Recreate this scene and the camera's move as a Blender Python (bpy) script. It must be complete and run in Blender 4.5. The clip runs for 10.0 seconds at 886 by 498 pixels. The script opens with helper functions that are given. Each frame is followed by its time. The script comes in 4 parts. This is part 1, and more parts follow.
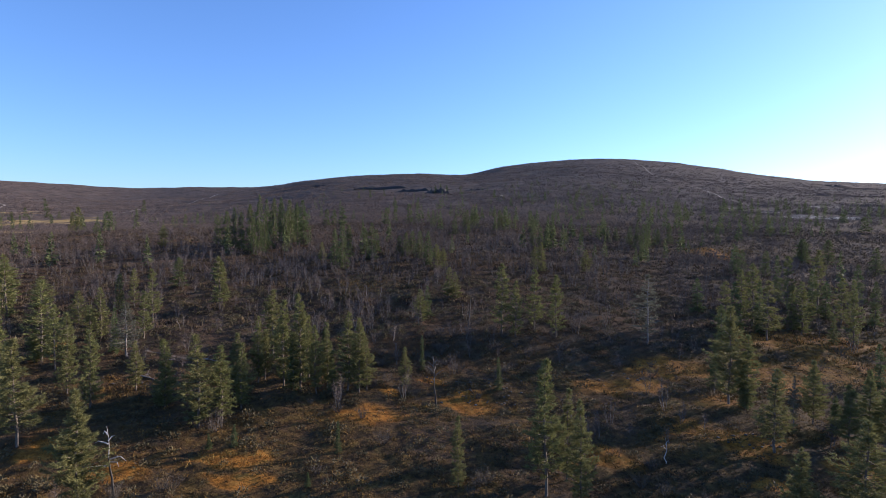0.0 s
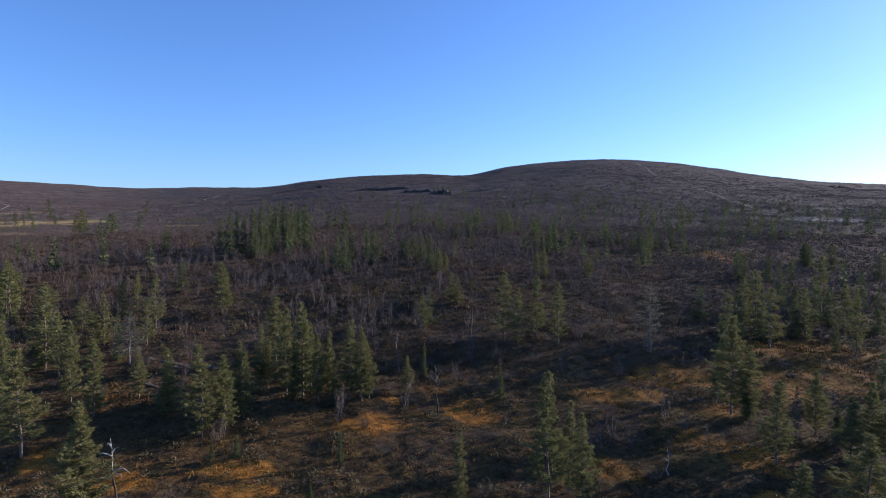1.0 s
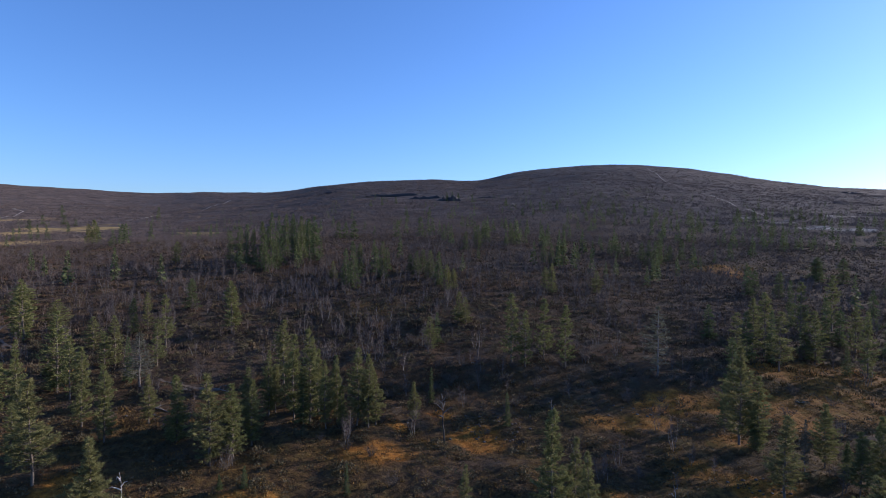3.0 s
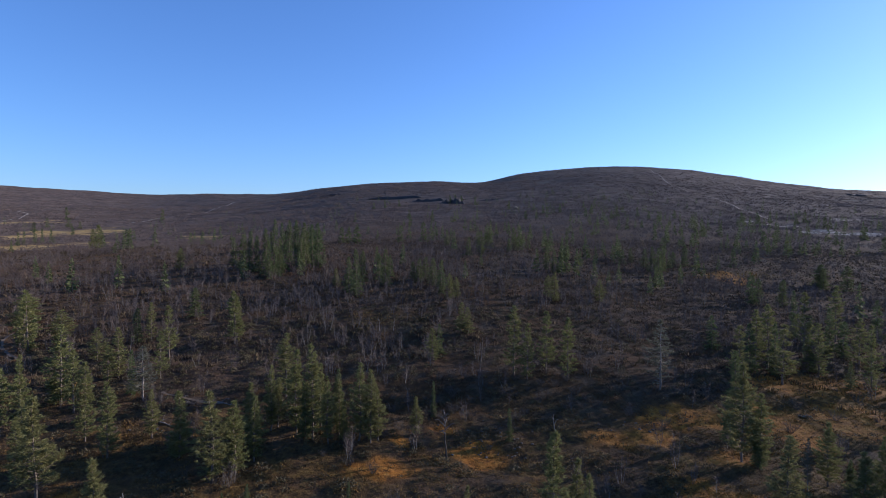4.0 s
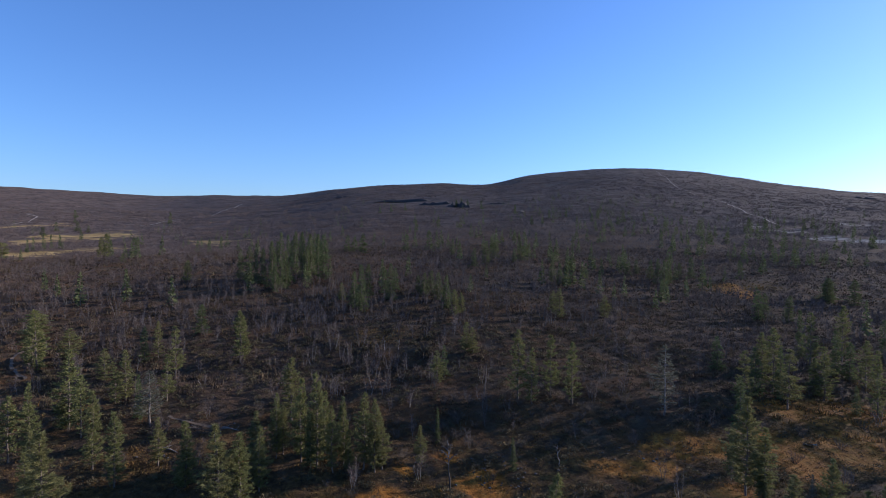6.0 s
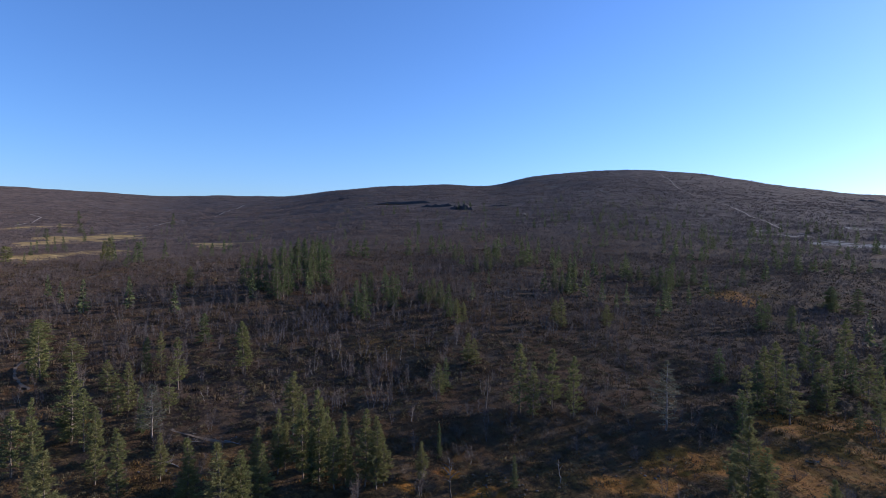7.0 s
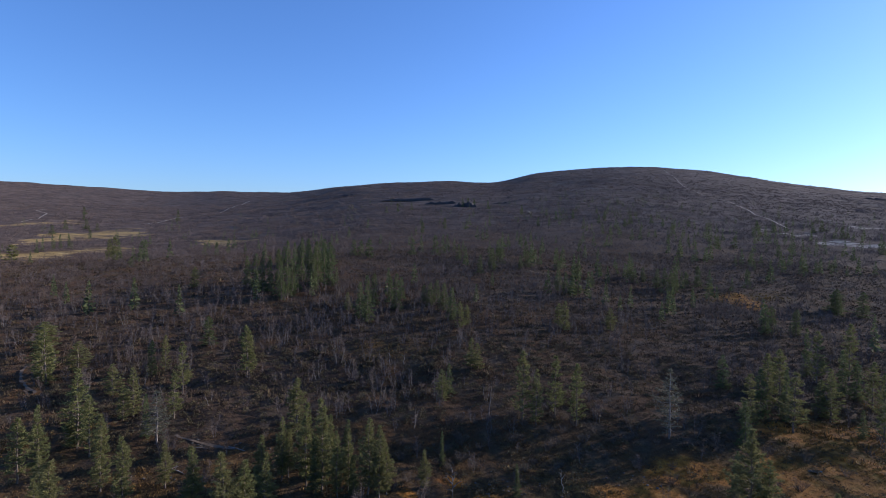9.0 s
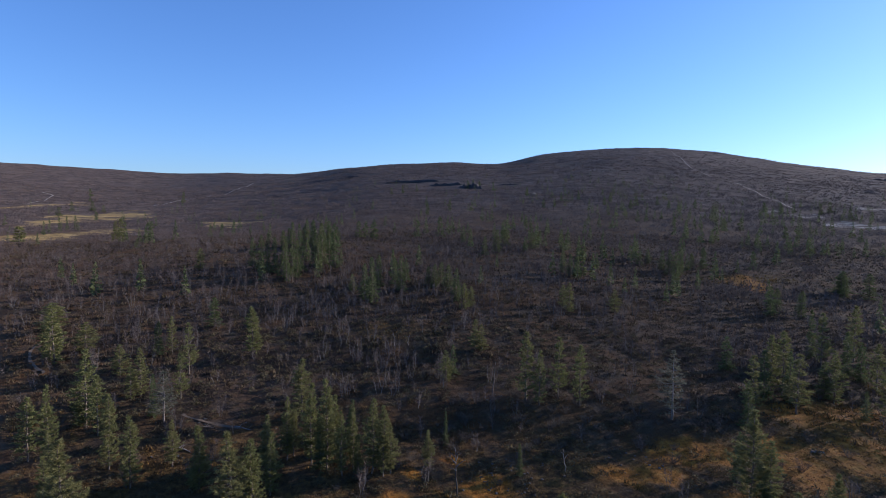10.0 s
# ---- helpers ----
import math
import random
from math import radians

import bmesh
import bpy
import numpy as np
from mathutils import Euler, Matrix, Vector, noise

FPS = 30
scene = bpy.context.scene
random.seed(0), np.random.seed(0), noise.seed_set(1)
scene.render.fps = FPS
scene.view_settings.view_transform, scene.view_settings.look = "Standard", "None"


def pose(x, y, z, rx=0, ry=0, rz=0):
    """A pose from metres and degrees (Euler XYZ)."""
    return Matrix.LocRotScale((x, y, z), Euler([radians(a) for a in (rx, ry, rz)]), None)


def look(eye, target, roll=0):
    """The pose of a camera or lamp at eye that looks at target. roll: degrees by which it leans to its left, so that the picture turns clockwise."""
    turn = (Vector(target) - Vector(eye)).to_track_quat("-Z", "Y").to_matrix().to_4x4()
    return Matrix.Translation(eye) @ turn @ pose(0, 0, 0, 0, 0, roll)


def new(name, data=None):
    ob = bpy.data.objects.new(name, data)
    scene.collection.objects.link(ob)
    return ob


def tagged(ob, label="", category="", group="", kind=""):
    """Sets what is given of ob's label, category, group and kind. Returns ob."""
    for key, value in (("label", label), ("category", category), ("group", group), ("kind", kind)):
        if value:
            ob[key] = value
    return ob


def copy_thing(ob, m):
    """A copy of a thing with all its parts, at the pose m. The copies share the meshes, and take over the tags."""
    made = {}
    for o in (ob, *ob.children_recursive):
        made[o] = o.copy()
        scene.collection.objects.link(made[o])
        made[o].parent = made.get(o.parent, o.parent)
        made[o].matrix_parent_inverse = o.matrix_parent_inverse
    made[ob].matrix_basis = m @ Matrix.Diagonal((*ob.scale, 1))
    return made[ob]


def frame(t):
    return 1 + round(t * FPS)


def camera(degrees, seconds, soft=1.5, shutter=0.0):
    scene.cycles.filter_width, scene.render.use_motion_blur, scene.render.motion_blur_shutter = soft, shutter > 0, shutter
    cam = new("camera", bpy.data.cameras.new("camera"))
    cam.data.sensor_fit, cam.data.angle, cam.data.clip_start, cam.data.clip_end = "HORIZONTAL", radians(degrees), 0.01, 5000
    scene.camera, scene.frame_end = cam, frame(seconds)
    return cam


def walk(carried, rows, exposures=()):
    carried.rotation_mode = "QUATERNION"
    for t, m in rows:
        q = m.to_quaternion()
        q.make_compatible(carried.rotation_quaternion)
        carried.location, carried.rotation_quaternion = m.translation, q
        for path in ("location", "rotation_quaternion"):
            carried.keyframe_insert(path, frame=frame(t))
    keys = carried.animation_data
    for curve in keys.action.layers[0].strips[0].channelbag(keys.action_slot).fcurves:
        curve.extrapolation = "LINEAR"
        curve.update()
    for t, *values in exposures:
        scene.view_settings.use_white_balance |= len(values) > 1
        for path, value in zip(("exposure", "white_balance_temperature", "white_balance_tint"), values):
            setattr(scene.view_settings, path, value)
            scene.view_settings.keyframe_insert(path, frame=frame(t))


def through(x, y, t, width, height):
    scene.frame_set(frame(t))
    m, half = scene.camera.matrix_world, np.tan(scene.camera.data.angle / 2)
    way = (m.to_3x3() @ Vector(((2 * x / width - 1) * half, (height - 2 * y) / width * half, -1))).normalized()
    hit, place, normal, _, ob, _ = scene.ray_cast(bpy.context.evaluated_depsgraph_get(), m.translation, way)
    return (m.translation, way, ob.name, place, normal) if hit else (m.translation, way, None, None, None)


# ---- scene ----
# ---- camera: a drone that climbs ten metres over the valley and stops ----
cam = camera(74.0, 10.0, soft=0.7)
walk(cam, [(t, pose(x, y, z, 90 + pitch, roll, yaw)) for t, x, y, z, yaw, pitch, roll in (
    (0, 0.00, 0.00, 20.00, 0.00, -2.00, 0.00),
    (0.5, 0.03, -0.03, 20.33, 0.16, -1.98, -0.01),
    (1, 0.00, -0.05, 20.84, 0.23, -1.99, -0.06),
    (1.5, 0.04, -0.11, 21.36, 0.47, -1.90, -0.09),
    (2, 0.06, -0.14, 21.86, 0.69, -1.79, -0.11),
    (2.5, 0.13, -0.17, 22.45, 0.94, -1.70, -0.16),
    (3, 0.22, -0.18, 22.99, 1.14, -1.59, -0.17),
    (4.5, 0.34, -0.24, 25.00, 1.58, -1.46, -0.22),
    (5, 0.40, -0.28, 25.60, 1.72, -1.44, -0.24),
    (5.5, 0.46, -0.34, 26.36, 1.90, -1.44, -0.24),
    (7, 0.53, -0.37, 28.71, 2.30, -1.41, -0.44),
    (7.5, 0.54, -0.40, 29.52, 2.40, -1.36, -0.53),
    (8, 0.52, -0.44, 29.98, 2.44, -1.36, -0.60),
    (8.5, 0.52, -0.46, 30.02, 2.51, -1.56, -0.63),
    (9, 0.56, -0.40, 30.02, 2.69, -1.81, -0.62),
    (9.1, 0.57, -0.38, 30.01, 2.74, -1.82, -0.63),
    (9.2, 0.58, -0.36, 30.00, 2.79, -1.92, -0.63),
    (9.3, 0.59, -0.34, 29.99, 2.85, -2.35, -0.64),
    (9.4, 0.60, -0.32, 29.98, 2.90, -2.76, -0.64),
    (9.5, 0.62, -0.31, 29.96, 2.96, -3.47, -0.65),
    (9.6, 0.64, -0.31, 29.96, 3.01, -3.56, -0.64),
    (10, 0.72, -0.30, 30.00, 3.20, -3.60, -0.60),
)], exposures=((0, 1.36, 5950, 23), (0.7, 1.19, 5750, 23), (1.6, 1.05, 5540, 23), (10, 0.97, 5540, 23)))

# ---- light: low autumn sun from the east, clear sky ----
SUN_AZ, SUN_EL = radians(67), radians(15.5)
to_sun = Vector((math.sin(SUN_AZ) * math.cos(SUN_EL), math.cos(SUN_AZ) * math.cos(SUN_EL), math.sin(SUN_EL)))
world = bpy.data.worlds.new("sky")
scene.world = world
world.use_nodes = True
wn = world.node_tree.nodes
sky = wn.new("ShaderNodeTexSky")
sky.sky_type, sky.sun_disc = "NISHITA", False
sky.sun_elevation, sky.sun_rotation = SUN_EL, SUN_AZ
sky.altitude, sky.air_density, sky.dust_density, sky.ozone_density = 300, 1.0, 0.6, 5.4
world.node_tree.links.new(sky.outputs["Color"], wn["Background"].inputs["Color"])
wn["Background"].inputs["Strength"].default_value = 0.098
sun = new("sun", bpy.data.lights.new("sun", "SUN"))
sun.data.energy, sun.data.angle, sun.data.color = 4.6, radians(0.55), (1.0, 0.81, 0.58)
sun.matrix_world = look((200, 100, 120), Vector((200, 100, 120)) - to_sun)

# ---- materials ----
class Nodes:
    """Short hand for building one node material."""

    def __init__(self, name):
        self.mat = bpy.data.materials.new(name)
        self.mat.use_nodes = True
        self.tree = self.mat.node_tree
        self.bsdf = self.tree.nodes["Principled BSDF"]
        self.out = self.tree.nodes["Material Output"]

    def add(self, kind, **inputs):
        node = self.tree.nodes.new("ShaderNode" + kind)
        for key, value in inputs.items():
            self.put(node, key.replace("_", " "), value)
        return node

    def put(self, node, key, value):
        slot = node.inputs[int(key)] if key.isdigit() else node.inputs[key]
        if isinstance(value, bpy.types.NodeSocket):
            self.tree.links.new(value, slot)
        else:
            slot.default_value = value

    def place(self):
        return self.add("TexCoord").outputs["Object"]

    def noise(self, scale, detail=4.0, rough=0.55, where=None):
        n = self.add("TexNoise", Vector=where or self.place(), Scale=scale, Detail=detail, Roughness=rough)
        return n.outputs["Fac"]

    def ramp(self, fac, *stops):
        n = self.add("ValToRGB", Fac=fac)
        e = n.color_ramp.elements
        for i, (at, colour) in enumerate(stops):
            s = e[i] if i < 2 else e.new(at)
            s.position, s.color = at, (*colour, 1)
        return n.outputs["Color"]

    def mix(self, fac, a, b, how="MIX"):
        n = self.add("MixRGB", Fac=fac)
        n.blend_type = how
        for key, value in (("Color1", a), ("Color2", b)):
            self.put(n, key, value if isinstance(value, bpy.types.NodeSocket) else (*value, 1))
        return n.outputs["Color"]

    def math(self, how, a, b):
        n = self.add("Math")
        n.operation = how
        self.put(n, "0", a), self.put(n, "1", b)
        return n.outputs["Value"]

    def attr(self, name):
        n = self.add("Attribute")
        n.attribute_name = name
        return n.outputs["Fac"]

    def bump(self, height, strength, distance):
        n = self.add("Bump", Height=height, Strength=strength, Distance=distance)
        self.put(self.bsdf, "Normal", n.outputs["Normal"])

    def done(self, colour, rough=0.9, spec=0.2):
        self.put(self.bsdf, "Base Color", colour if isinstance(colour, bpy.types.NodeSocket) else (*colour, 1))
        self.put(self.bsdf, "Roughness", rough), self.put(self.bsdf, "Specular IOR Level", spec)
        return self.mat

    def leaf(self, colour, through=0.3, rough=0.8):
        """A thin leaf: what is not thrown back shines through."""
        self.done(colour, rough, 0.15)
        t = self.add("BsdfTranslucent", Color=colour)
        m = self.add("MixShader", Fac=through)
        self.tree.links.new(self.bsdf.outputs[0], m.inputs[1])
        self.tree.links.new(t.outputs[0], m.inputs[2])
        self.tree.links.new(m.outputs[0], self.out.inputs["Surface"])
        return self.mat


def heath_material():
    n = Nodes("heath")
    big, mid, fine, grit = n.noise(0.035, 4), n.noise(0.28, 5), n.noise(1.7, 6, 0.65), n.noise(7.0, 4, 0.7)
    base = n.ramp(mid, (0.30, (0.047, 0.028, 0.016)), (0.46, (0.093, 0.053, 0.024)), (0.56, (0.072, 0.052, 0.031)), (0.70, (0.116, 0.087, 0.053)))
    base = n.mix(n.ramp(big, (0.42, (0, 0, 0)), (0.62, (1, 1, 1))), base, n.mix(0.45, base, (0.073, 0.058, 0.045)))
    orange = n.ramp(fine, (0.32, (0.043, 0.029, 0.013)), (0.50, (0.114, 0.071, 0.021)), (0.68, (0.198, 0.133, 0.036)))
    orange = n.mix(n.ramp(mid, (0.38, (0, 0, 0)), (0.54, (1, 1, 1))), orange, n.ramp(fine, (0.34, (0.031, 0.023, 0.014)), (0.52, (0.085, 0.054, 0.023)), (0.68, (0.153, 0.105, 0.037))))
    wet = n.math("MULTIPLY", n.attr("wet"), n.ramp(n.noise(0.16, 5, 0.6), (0.36, (0.05, 0.05, 0.05)), (0.54, (1, 1, 1))))
    colour = n.mix(wet, base, orange)
    rust = n.math("MULTIPLY", n.attr("rust"), n.ramp(fine, (0.32, (0.15, 0.15, 0.15)), (0.46, (1, 1, 1))))
    colour = n.mix(rust, colour, n.ramp(n.noise(0.9, 6, 0.7), (0.32, (0.105, 0.046, 0.011)), (0.50, (0.330, 0.140, 0.022)), (0.68, (0.400, 0.215, 0.045))))
    level = n.add("Mapping", Vector=n.place(), Scale=(0.6, 1.0, 1.0)).outputs["Vector"]
    fell = n.ramp(n.noise(0.07, 8, 0.74, level), (0.36, (0.038, 0.030, 0.026)), (0.50, (0.088, 0.070, 0.058)), (0.66, (0.135, 0.110, 0.088)))
    fell = n.mix(0.8, fell, n.ramp(n.noise(0.16, 6, 0.75, level), (0.36, (0.35, 0.33, 0.33)), (0.52, (0.95, 0.95, 0.95)), (0.68, (1.5, 1.45, 1.35))), "MULTIPLY")
    fell = n.mix(n.ramp(n.noise(0.011, 7, 0.7), (0.60, (0, 0, 0)), (0.70, (1, 1, 1))), fell, (0.086, 0.083, 0.068))
    colour = n.mix(n.attr("fell"), colour, fell)
    sedge = n.ramp(n.noise(0.09, 5, 0.6), (0.30, (0.13, 0.095, 0.040)), (0.52, (0.28, 0.21, 0.080)), (0.72, (0.40, 0.31, 0.13)))
    mire = n.math("MULTIPLY", n.attr("mire"), n.ramp(n.noise(0.05, 8, 0.8, level), (0.45, (0, 0, 0)), (0.54, (1, 1, 1))))
    colour = n.mix(mire, colour, sedge)
    bare = n.math("MULTIPLY", n.attr("bare"), n.ramp(n.noise(0.10, 6, 0.7, level), (0.46, (0, 0, 0)), (0.54, (1, 1, 1))))
    colour = n.mix(bare, colour, n.mix(fine, (0.250, 0.225, 0.175), (0.400, 0.365, 0.295)))
    colour = n.mix(0.55, colour, n.ramp(grit, (0.25, (0.35, 0.35, 0.35)), (0.55, (1, 1, 1)), (0.8, (1.35, 1.3, 1.2))), "MULTIPLY")
    n.bump(n.math("ADD", n.math("MULTIPLY", fine, 1.0), n.math("MULTIPLY", grit, 0.5)), 0.9, 0.32)
    n.put(n.bsdf, "Diffuse Roughness", 0.9)
    return n.done(colour, 0.95, 0.1)


def needle_material(name, dark, light, old):
    n = Nodes(name)
    per, tree = n.add("NewGeometry").outputs["Random Per Island"], n.add("ObjectInfo").outputs["Random"]
    colour = n.mix(per, dark, light)
    colour = n.mix(n.ramp(tree, (0.0, (0, 0, 0)), (1.0, (0.75, 0.75, 0.75))), colour, old)
    return n.leaf(colour, 0.30)


def bark_material(name, low, high, scale=6.0):
    n = Nodes(name)
    where = n.add("Mapping", Vector=n.place(), Scale=(1, 1, 0.22)).outputs["Vector"]
    rough = n.noise(scale, 6, 0.7, where)
    n.bump(rough, 0.8, 0.04)
    return n.done(n.ramp(rough, (0.32, low), (0.66, high)), 0.9, 0.15)


def twig_material(name, dark, light):
    n = Nodes(name)
    per = n.add("NewGeometry").outputs["Random Per Island"]
    patch = n.noise(0.045, 4, 0.6)
    colour = n.mix(n.ramp(patch, (0.38, (0, 0, 0)), (0.62, (1, 1, 1))), n.mix(per, dark, light), n.mix(per, tuple(0.75 * c for c in dark), tuple(c * k for c, k in zip(light, (0.85, 0.72, 0.62)))))
    return n.done(colour, 0.85, 0.2)


def shrub_material(name, *colours):
    n = Nodes(name)
    per = n.add("NewGeometry").outputs["Random Per Island"]
    patch = n.noise(0.22, 4, 0.6)
    fac = n.math("ADD", n.math("MULTIPLY", per, 0.55), n.math("MULTIPLY", n.math("SUBTRACT", patch, 0.38), 1.45))
    stops = [(0.08 + 0.84 * i / (len(colours) - 1), c) for i, c in enumerate(colours)]
    return n.leaf(n.ramp(fac, *stops), 0.08)


def stone_material(name, low, high):
    n = Nodes(name)
    big, fine = n.noise(1.3, 6, 0.65), n.noise(9.0, 5, 0.7)
    colour = n.mix(0.4, n.ramp(big, (0.3, low), (0.7, high)), n.ramp(fine, (0.35, (0.5, 0.5, 0.5)), (0.7, (1.2, 1.2, 1.2))), "MULTIPLY")
    n.bump(n.math("ADD", big, n.math("MULTIPLY", fine, 0.4)), 0.8, 0.1)
    return n.done(colour, 0.85, 0.3)


HEATH = heath_material()
PINE_NEEDLES = needle_material("pine_needles", (0.086, 0.100, 0.038), (0.178, 0.190, 0.070), (0.148, 0.146, 0.060))
SPRUCE_NEEDLES = needle_material("spruce_needles", (0.050, 0.075, 0.033), (0.112, 0.148, 0.060), (0.098, 0.114, 0.048))
DRY_NEEDLES = needle_material("dry_needles", (0.070, 0.080, 0.055), (0.140, 0.148, 0.105), (0.115, 0.120, 0.088))
PINE_BARK = bark_material("pine_bark", (0.050, 0.040, 0.032), (0.198, 0.176, 0.144))
GREY_BARK = bark_material("grey_bark", (0.050, 0.048, 0.045), (0.158, 0.151, 0.140))
PALE_BARK = bark_material("pale_bark", (0.085, 0.080, 0.074), (0.270, 0.255, 0.235))
DEAD_WOOD = bark_material("bleached_wood", (0.24, 0.23, 0.215), (0.62, 0.60, 0.57))
SNAG_BARK = bark_material("snag_bark", (0.020, 0.019, 0.017), (0.079, 0.076, 0.068))
BIRCH_BARK = bark_material("birch_bark", (0.052, 0.050, 0.047), (0.140, 0.138, 0.130), 4.0)
TWIGS = twig_material("bare_twigs", (0.066, 0.054, 0.050), (0.138, 0.121, 0.114))
SHRUBS = shrub_material("heath_shrubs", (0.036, 0.025, 0.017), (0.073, 0.055, 0.040), (0.069, 0.053, 0.029), (0.086, 0.071, 0.036), (0.102, 0.078, 0.056))
BOG_SHRUBS = shrub_material("bog_shrubs", (0.027, 0.022, 0.012), (0.077, 0.054, 0.022), (0.135, 0.097, 0.032), (0.184, 0.104, 0.027), (0.270, 0.194, 0.054))
OLIVE_SHRUBS = shrub_material("dwarf_birch", (0.030, 0.028, 0.019), (0.070, 0.060, 0.034), (0.095, 0.086, 0.040), (0.086, 0.078, 0.058), (0.125, 0.105, 0.050))
WILLOW = twig_material("willow_twigs", (0.055, 0.050, 0.042), (0.120, 0.112, 0.098))
STONE = stone_material("boulder_stone", (0.040, 0.037, 0.035), (0.112, 0.108, 0.097))
PALE_STONE = stone_material("pale_stone", (0.12, 0.105, 0.08), (0.26, 0.225, 0.175))
OUTCROP = stone_material("outcrop_rock", (0.030, 0.029, 0.030), (0.066, 0.065, 0.065))
SOIL = stone_material("path_soil", (0.073, 0.056, 0.036), (0.152, 0.122, 0.085))
GRAVEL = stone_material("trail_gravel", (0.158, 0.140, 0.108), (0.304, 0.284, 0.230))

# ---- the lie of the land ----
SKY_BUMPS = (  # fells round the view: bearing, height over the rest as a slope, width to either side (degrees)
    (-41.75, 0.0102, 19.1, 14.3), (-22.37, 0.0060, 3.5, 4.6), (-12.5, 0.0111, 5.6, 6.3),
    (-3.17, 0.0312, 9.5, 7.4), (16.8, 0.0525, 12.5, 12.8), (6.5, 0.0173, 3.2, 8.3))


def sky_slope(az):
    """Slope from the start of the flight up to the skyline, by bearing in degrees."""
    e = 0.0558 + 0 * az
    for mid, high, left, right in SKY_BUMPS:
        e = e + high * np.exp(-((az - mid) / np.where(az < mid, left, right)) ** 2)
    return e


def smooth(a, b, x):
    s = np.clip((x - a) / (b - a), 0, 1)
    return s * s * (3 - 2 * s)


def far_shape(r, az):
    side = smooth(-8, -34, az)
    r0 = 200 + 150 * side + 30 * smooth(10, 35, az)
    reach = 430 + 430 * side + 170 * smooth(8, 28, az)
    ridge = 1650 - 350 * smooth(9, -2, az) + 900 * smooth(-8, -30, az)
    return (1 - np.exp(-(r - r0) / reach)) / (1 + (r / ridge) ** 6) ** 0.34


AZ = np.linspace(-180, 180, 721)
SOFT = np.convolve(np.pad(sky_slope(AZ), 24, "edge"), np.hanning(51)[1:-1] / np.hanning(51).sum(), "valid")
TOP = far_shape(np.linspace(300, 4500, 300)[:, None], AZ[None, :]).max(0)


def waves(x, y, length, count, seed):
    """Soft random undulation of about one unit's height, from crossing sines."""
    rng = np.random.RandomState(seed)
    h = 0 * x
    for _ in range(count):
        a, k, p = rng.uniform(0, math.pi), rng.uniform(0.6, 1.7) * 2 * math.pi / length, rng.uniform(0, 6.3)
        h = h + np.sin(k * (x * math.cos(a) + y * math.sin(a)) + p + 1.3 * np.sin(0.37 * k * (y * math.cos(a) - x * math.sin(a)) + 2 * p))
    return h / math.sqrt(count)


# small rises and hollows: place, half widths, rise
KNOLLS = ((2.5, 53, 7, 4, -0.8), (23.5, 64, 8, 3.5, 0.8), (25, 51, 6, 5, 0.5), (27, 87, 11, 7, -1.2), (-36, 66, 10, 7, 0.5), (-8, 96, 16, 8, 0.7), (-13, 80, 10, 4.5, -0.9), (-36, 78, 8, 4, -0.5), (3, 62, 10, 3, -0.5))


def ground_height(x, y):
    """Height of the land at (x, y), in metres."""
    x, y = np.asarray(x, float), np.asarray(y, float)
    r, az = np.hypot(x, y), np.degrees(np.arctan2(x, y))
    yn, xn = np.clip(y, -60, 260), np.clip(x, -170, 170)
    u, v = xn / 100, yn / 100
    near = -1.55 + 10.939 * v + 1.991 * v ** 2 - 0.955 * v ** 3 + (0.336 - 3.242 * v + 1.072 * v ** 2) * u - (0.456 + 0.406 * v) * u ** 2 + 0.064 * u ** 3
    bank = np.exp(-((x - 8) / 30) ** 2) / (1 + np.exp(np.clip(-(y - 66 - 0.05 * x - 1.2 * np.sin(x / 7)) / 1.5, -60, 60)))
    near = near + 1.3 * bank
    for cx, cy, half_x, half_y, rise in KNOLLS:
        near = near + rise * np.exp(-((x - cx) / half_x) ** 2 - ((y - cy) / half_y) ** 2)
    front = smooth(75, 45, np.abs(az))
    crest = smooth(350, 1000, r)
    slope = ((sky_slope(az) * crest + np.interp(az, AZ, SOFT) * (1 - crest)) * front + 0.02 * (1 - front)) * far_shape(np.maximum(r, 1), az) / np.interp(az, AZ, TOP)
    far = 20 + r * np.maximum(slope, -0.1)
    k = smooth(140, 300, r)
    z = near * (1 - k) + far * k
    z = z + (0.07 * waves(x, y, 2.6, 9, 3) + 0.03 * waves(x, y, 1.3, 9, 8)) * smooth(320, 120, r) + 0.13 * waves(x, y, 11, 7, 4) + 0.35 * waves(x, y, 60, 5, 5) * smooth(60, 200, r)
    return z + waves(x, y, 170, 6, 6) * 1.0 * smooth(300, 800, r)


def around(x, y, cx, cy, half_x, half_y, turn=0.0):
    """1 at the middle of a slanting ellipse, 0 outside it."""
    c, s = math.cos(radians(turn)), math.sin(radians(turn))
    u, v = (x - cx) * c + (y - cy) * s, (y - cy) * c - (x - cx) * s
    return smooth(1.25, 0.75, np.hypot(u / half_x, v / half_y))


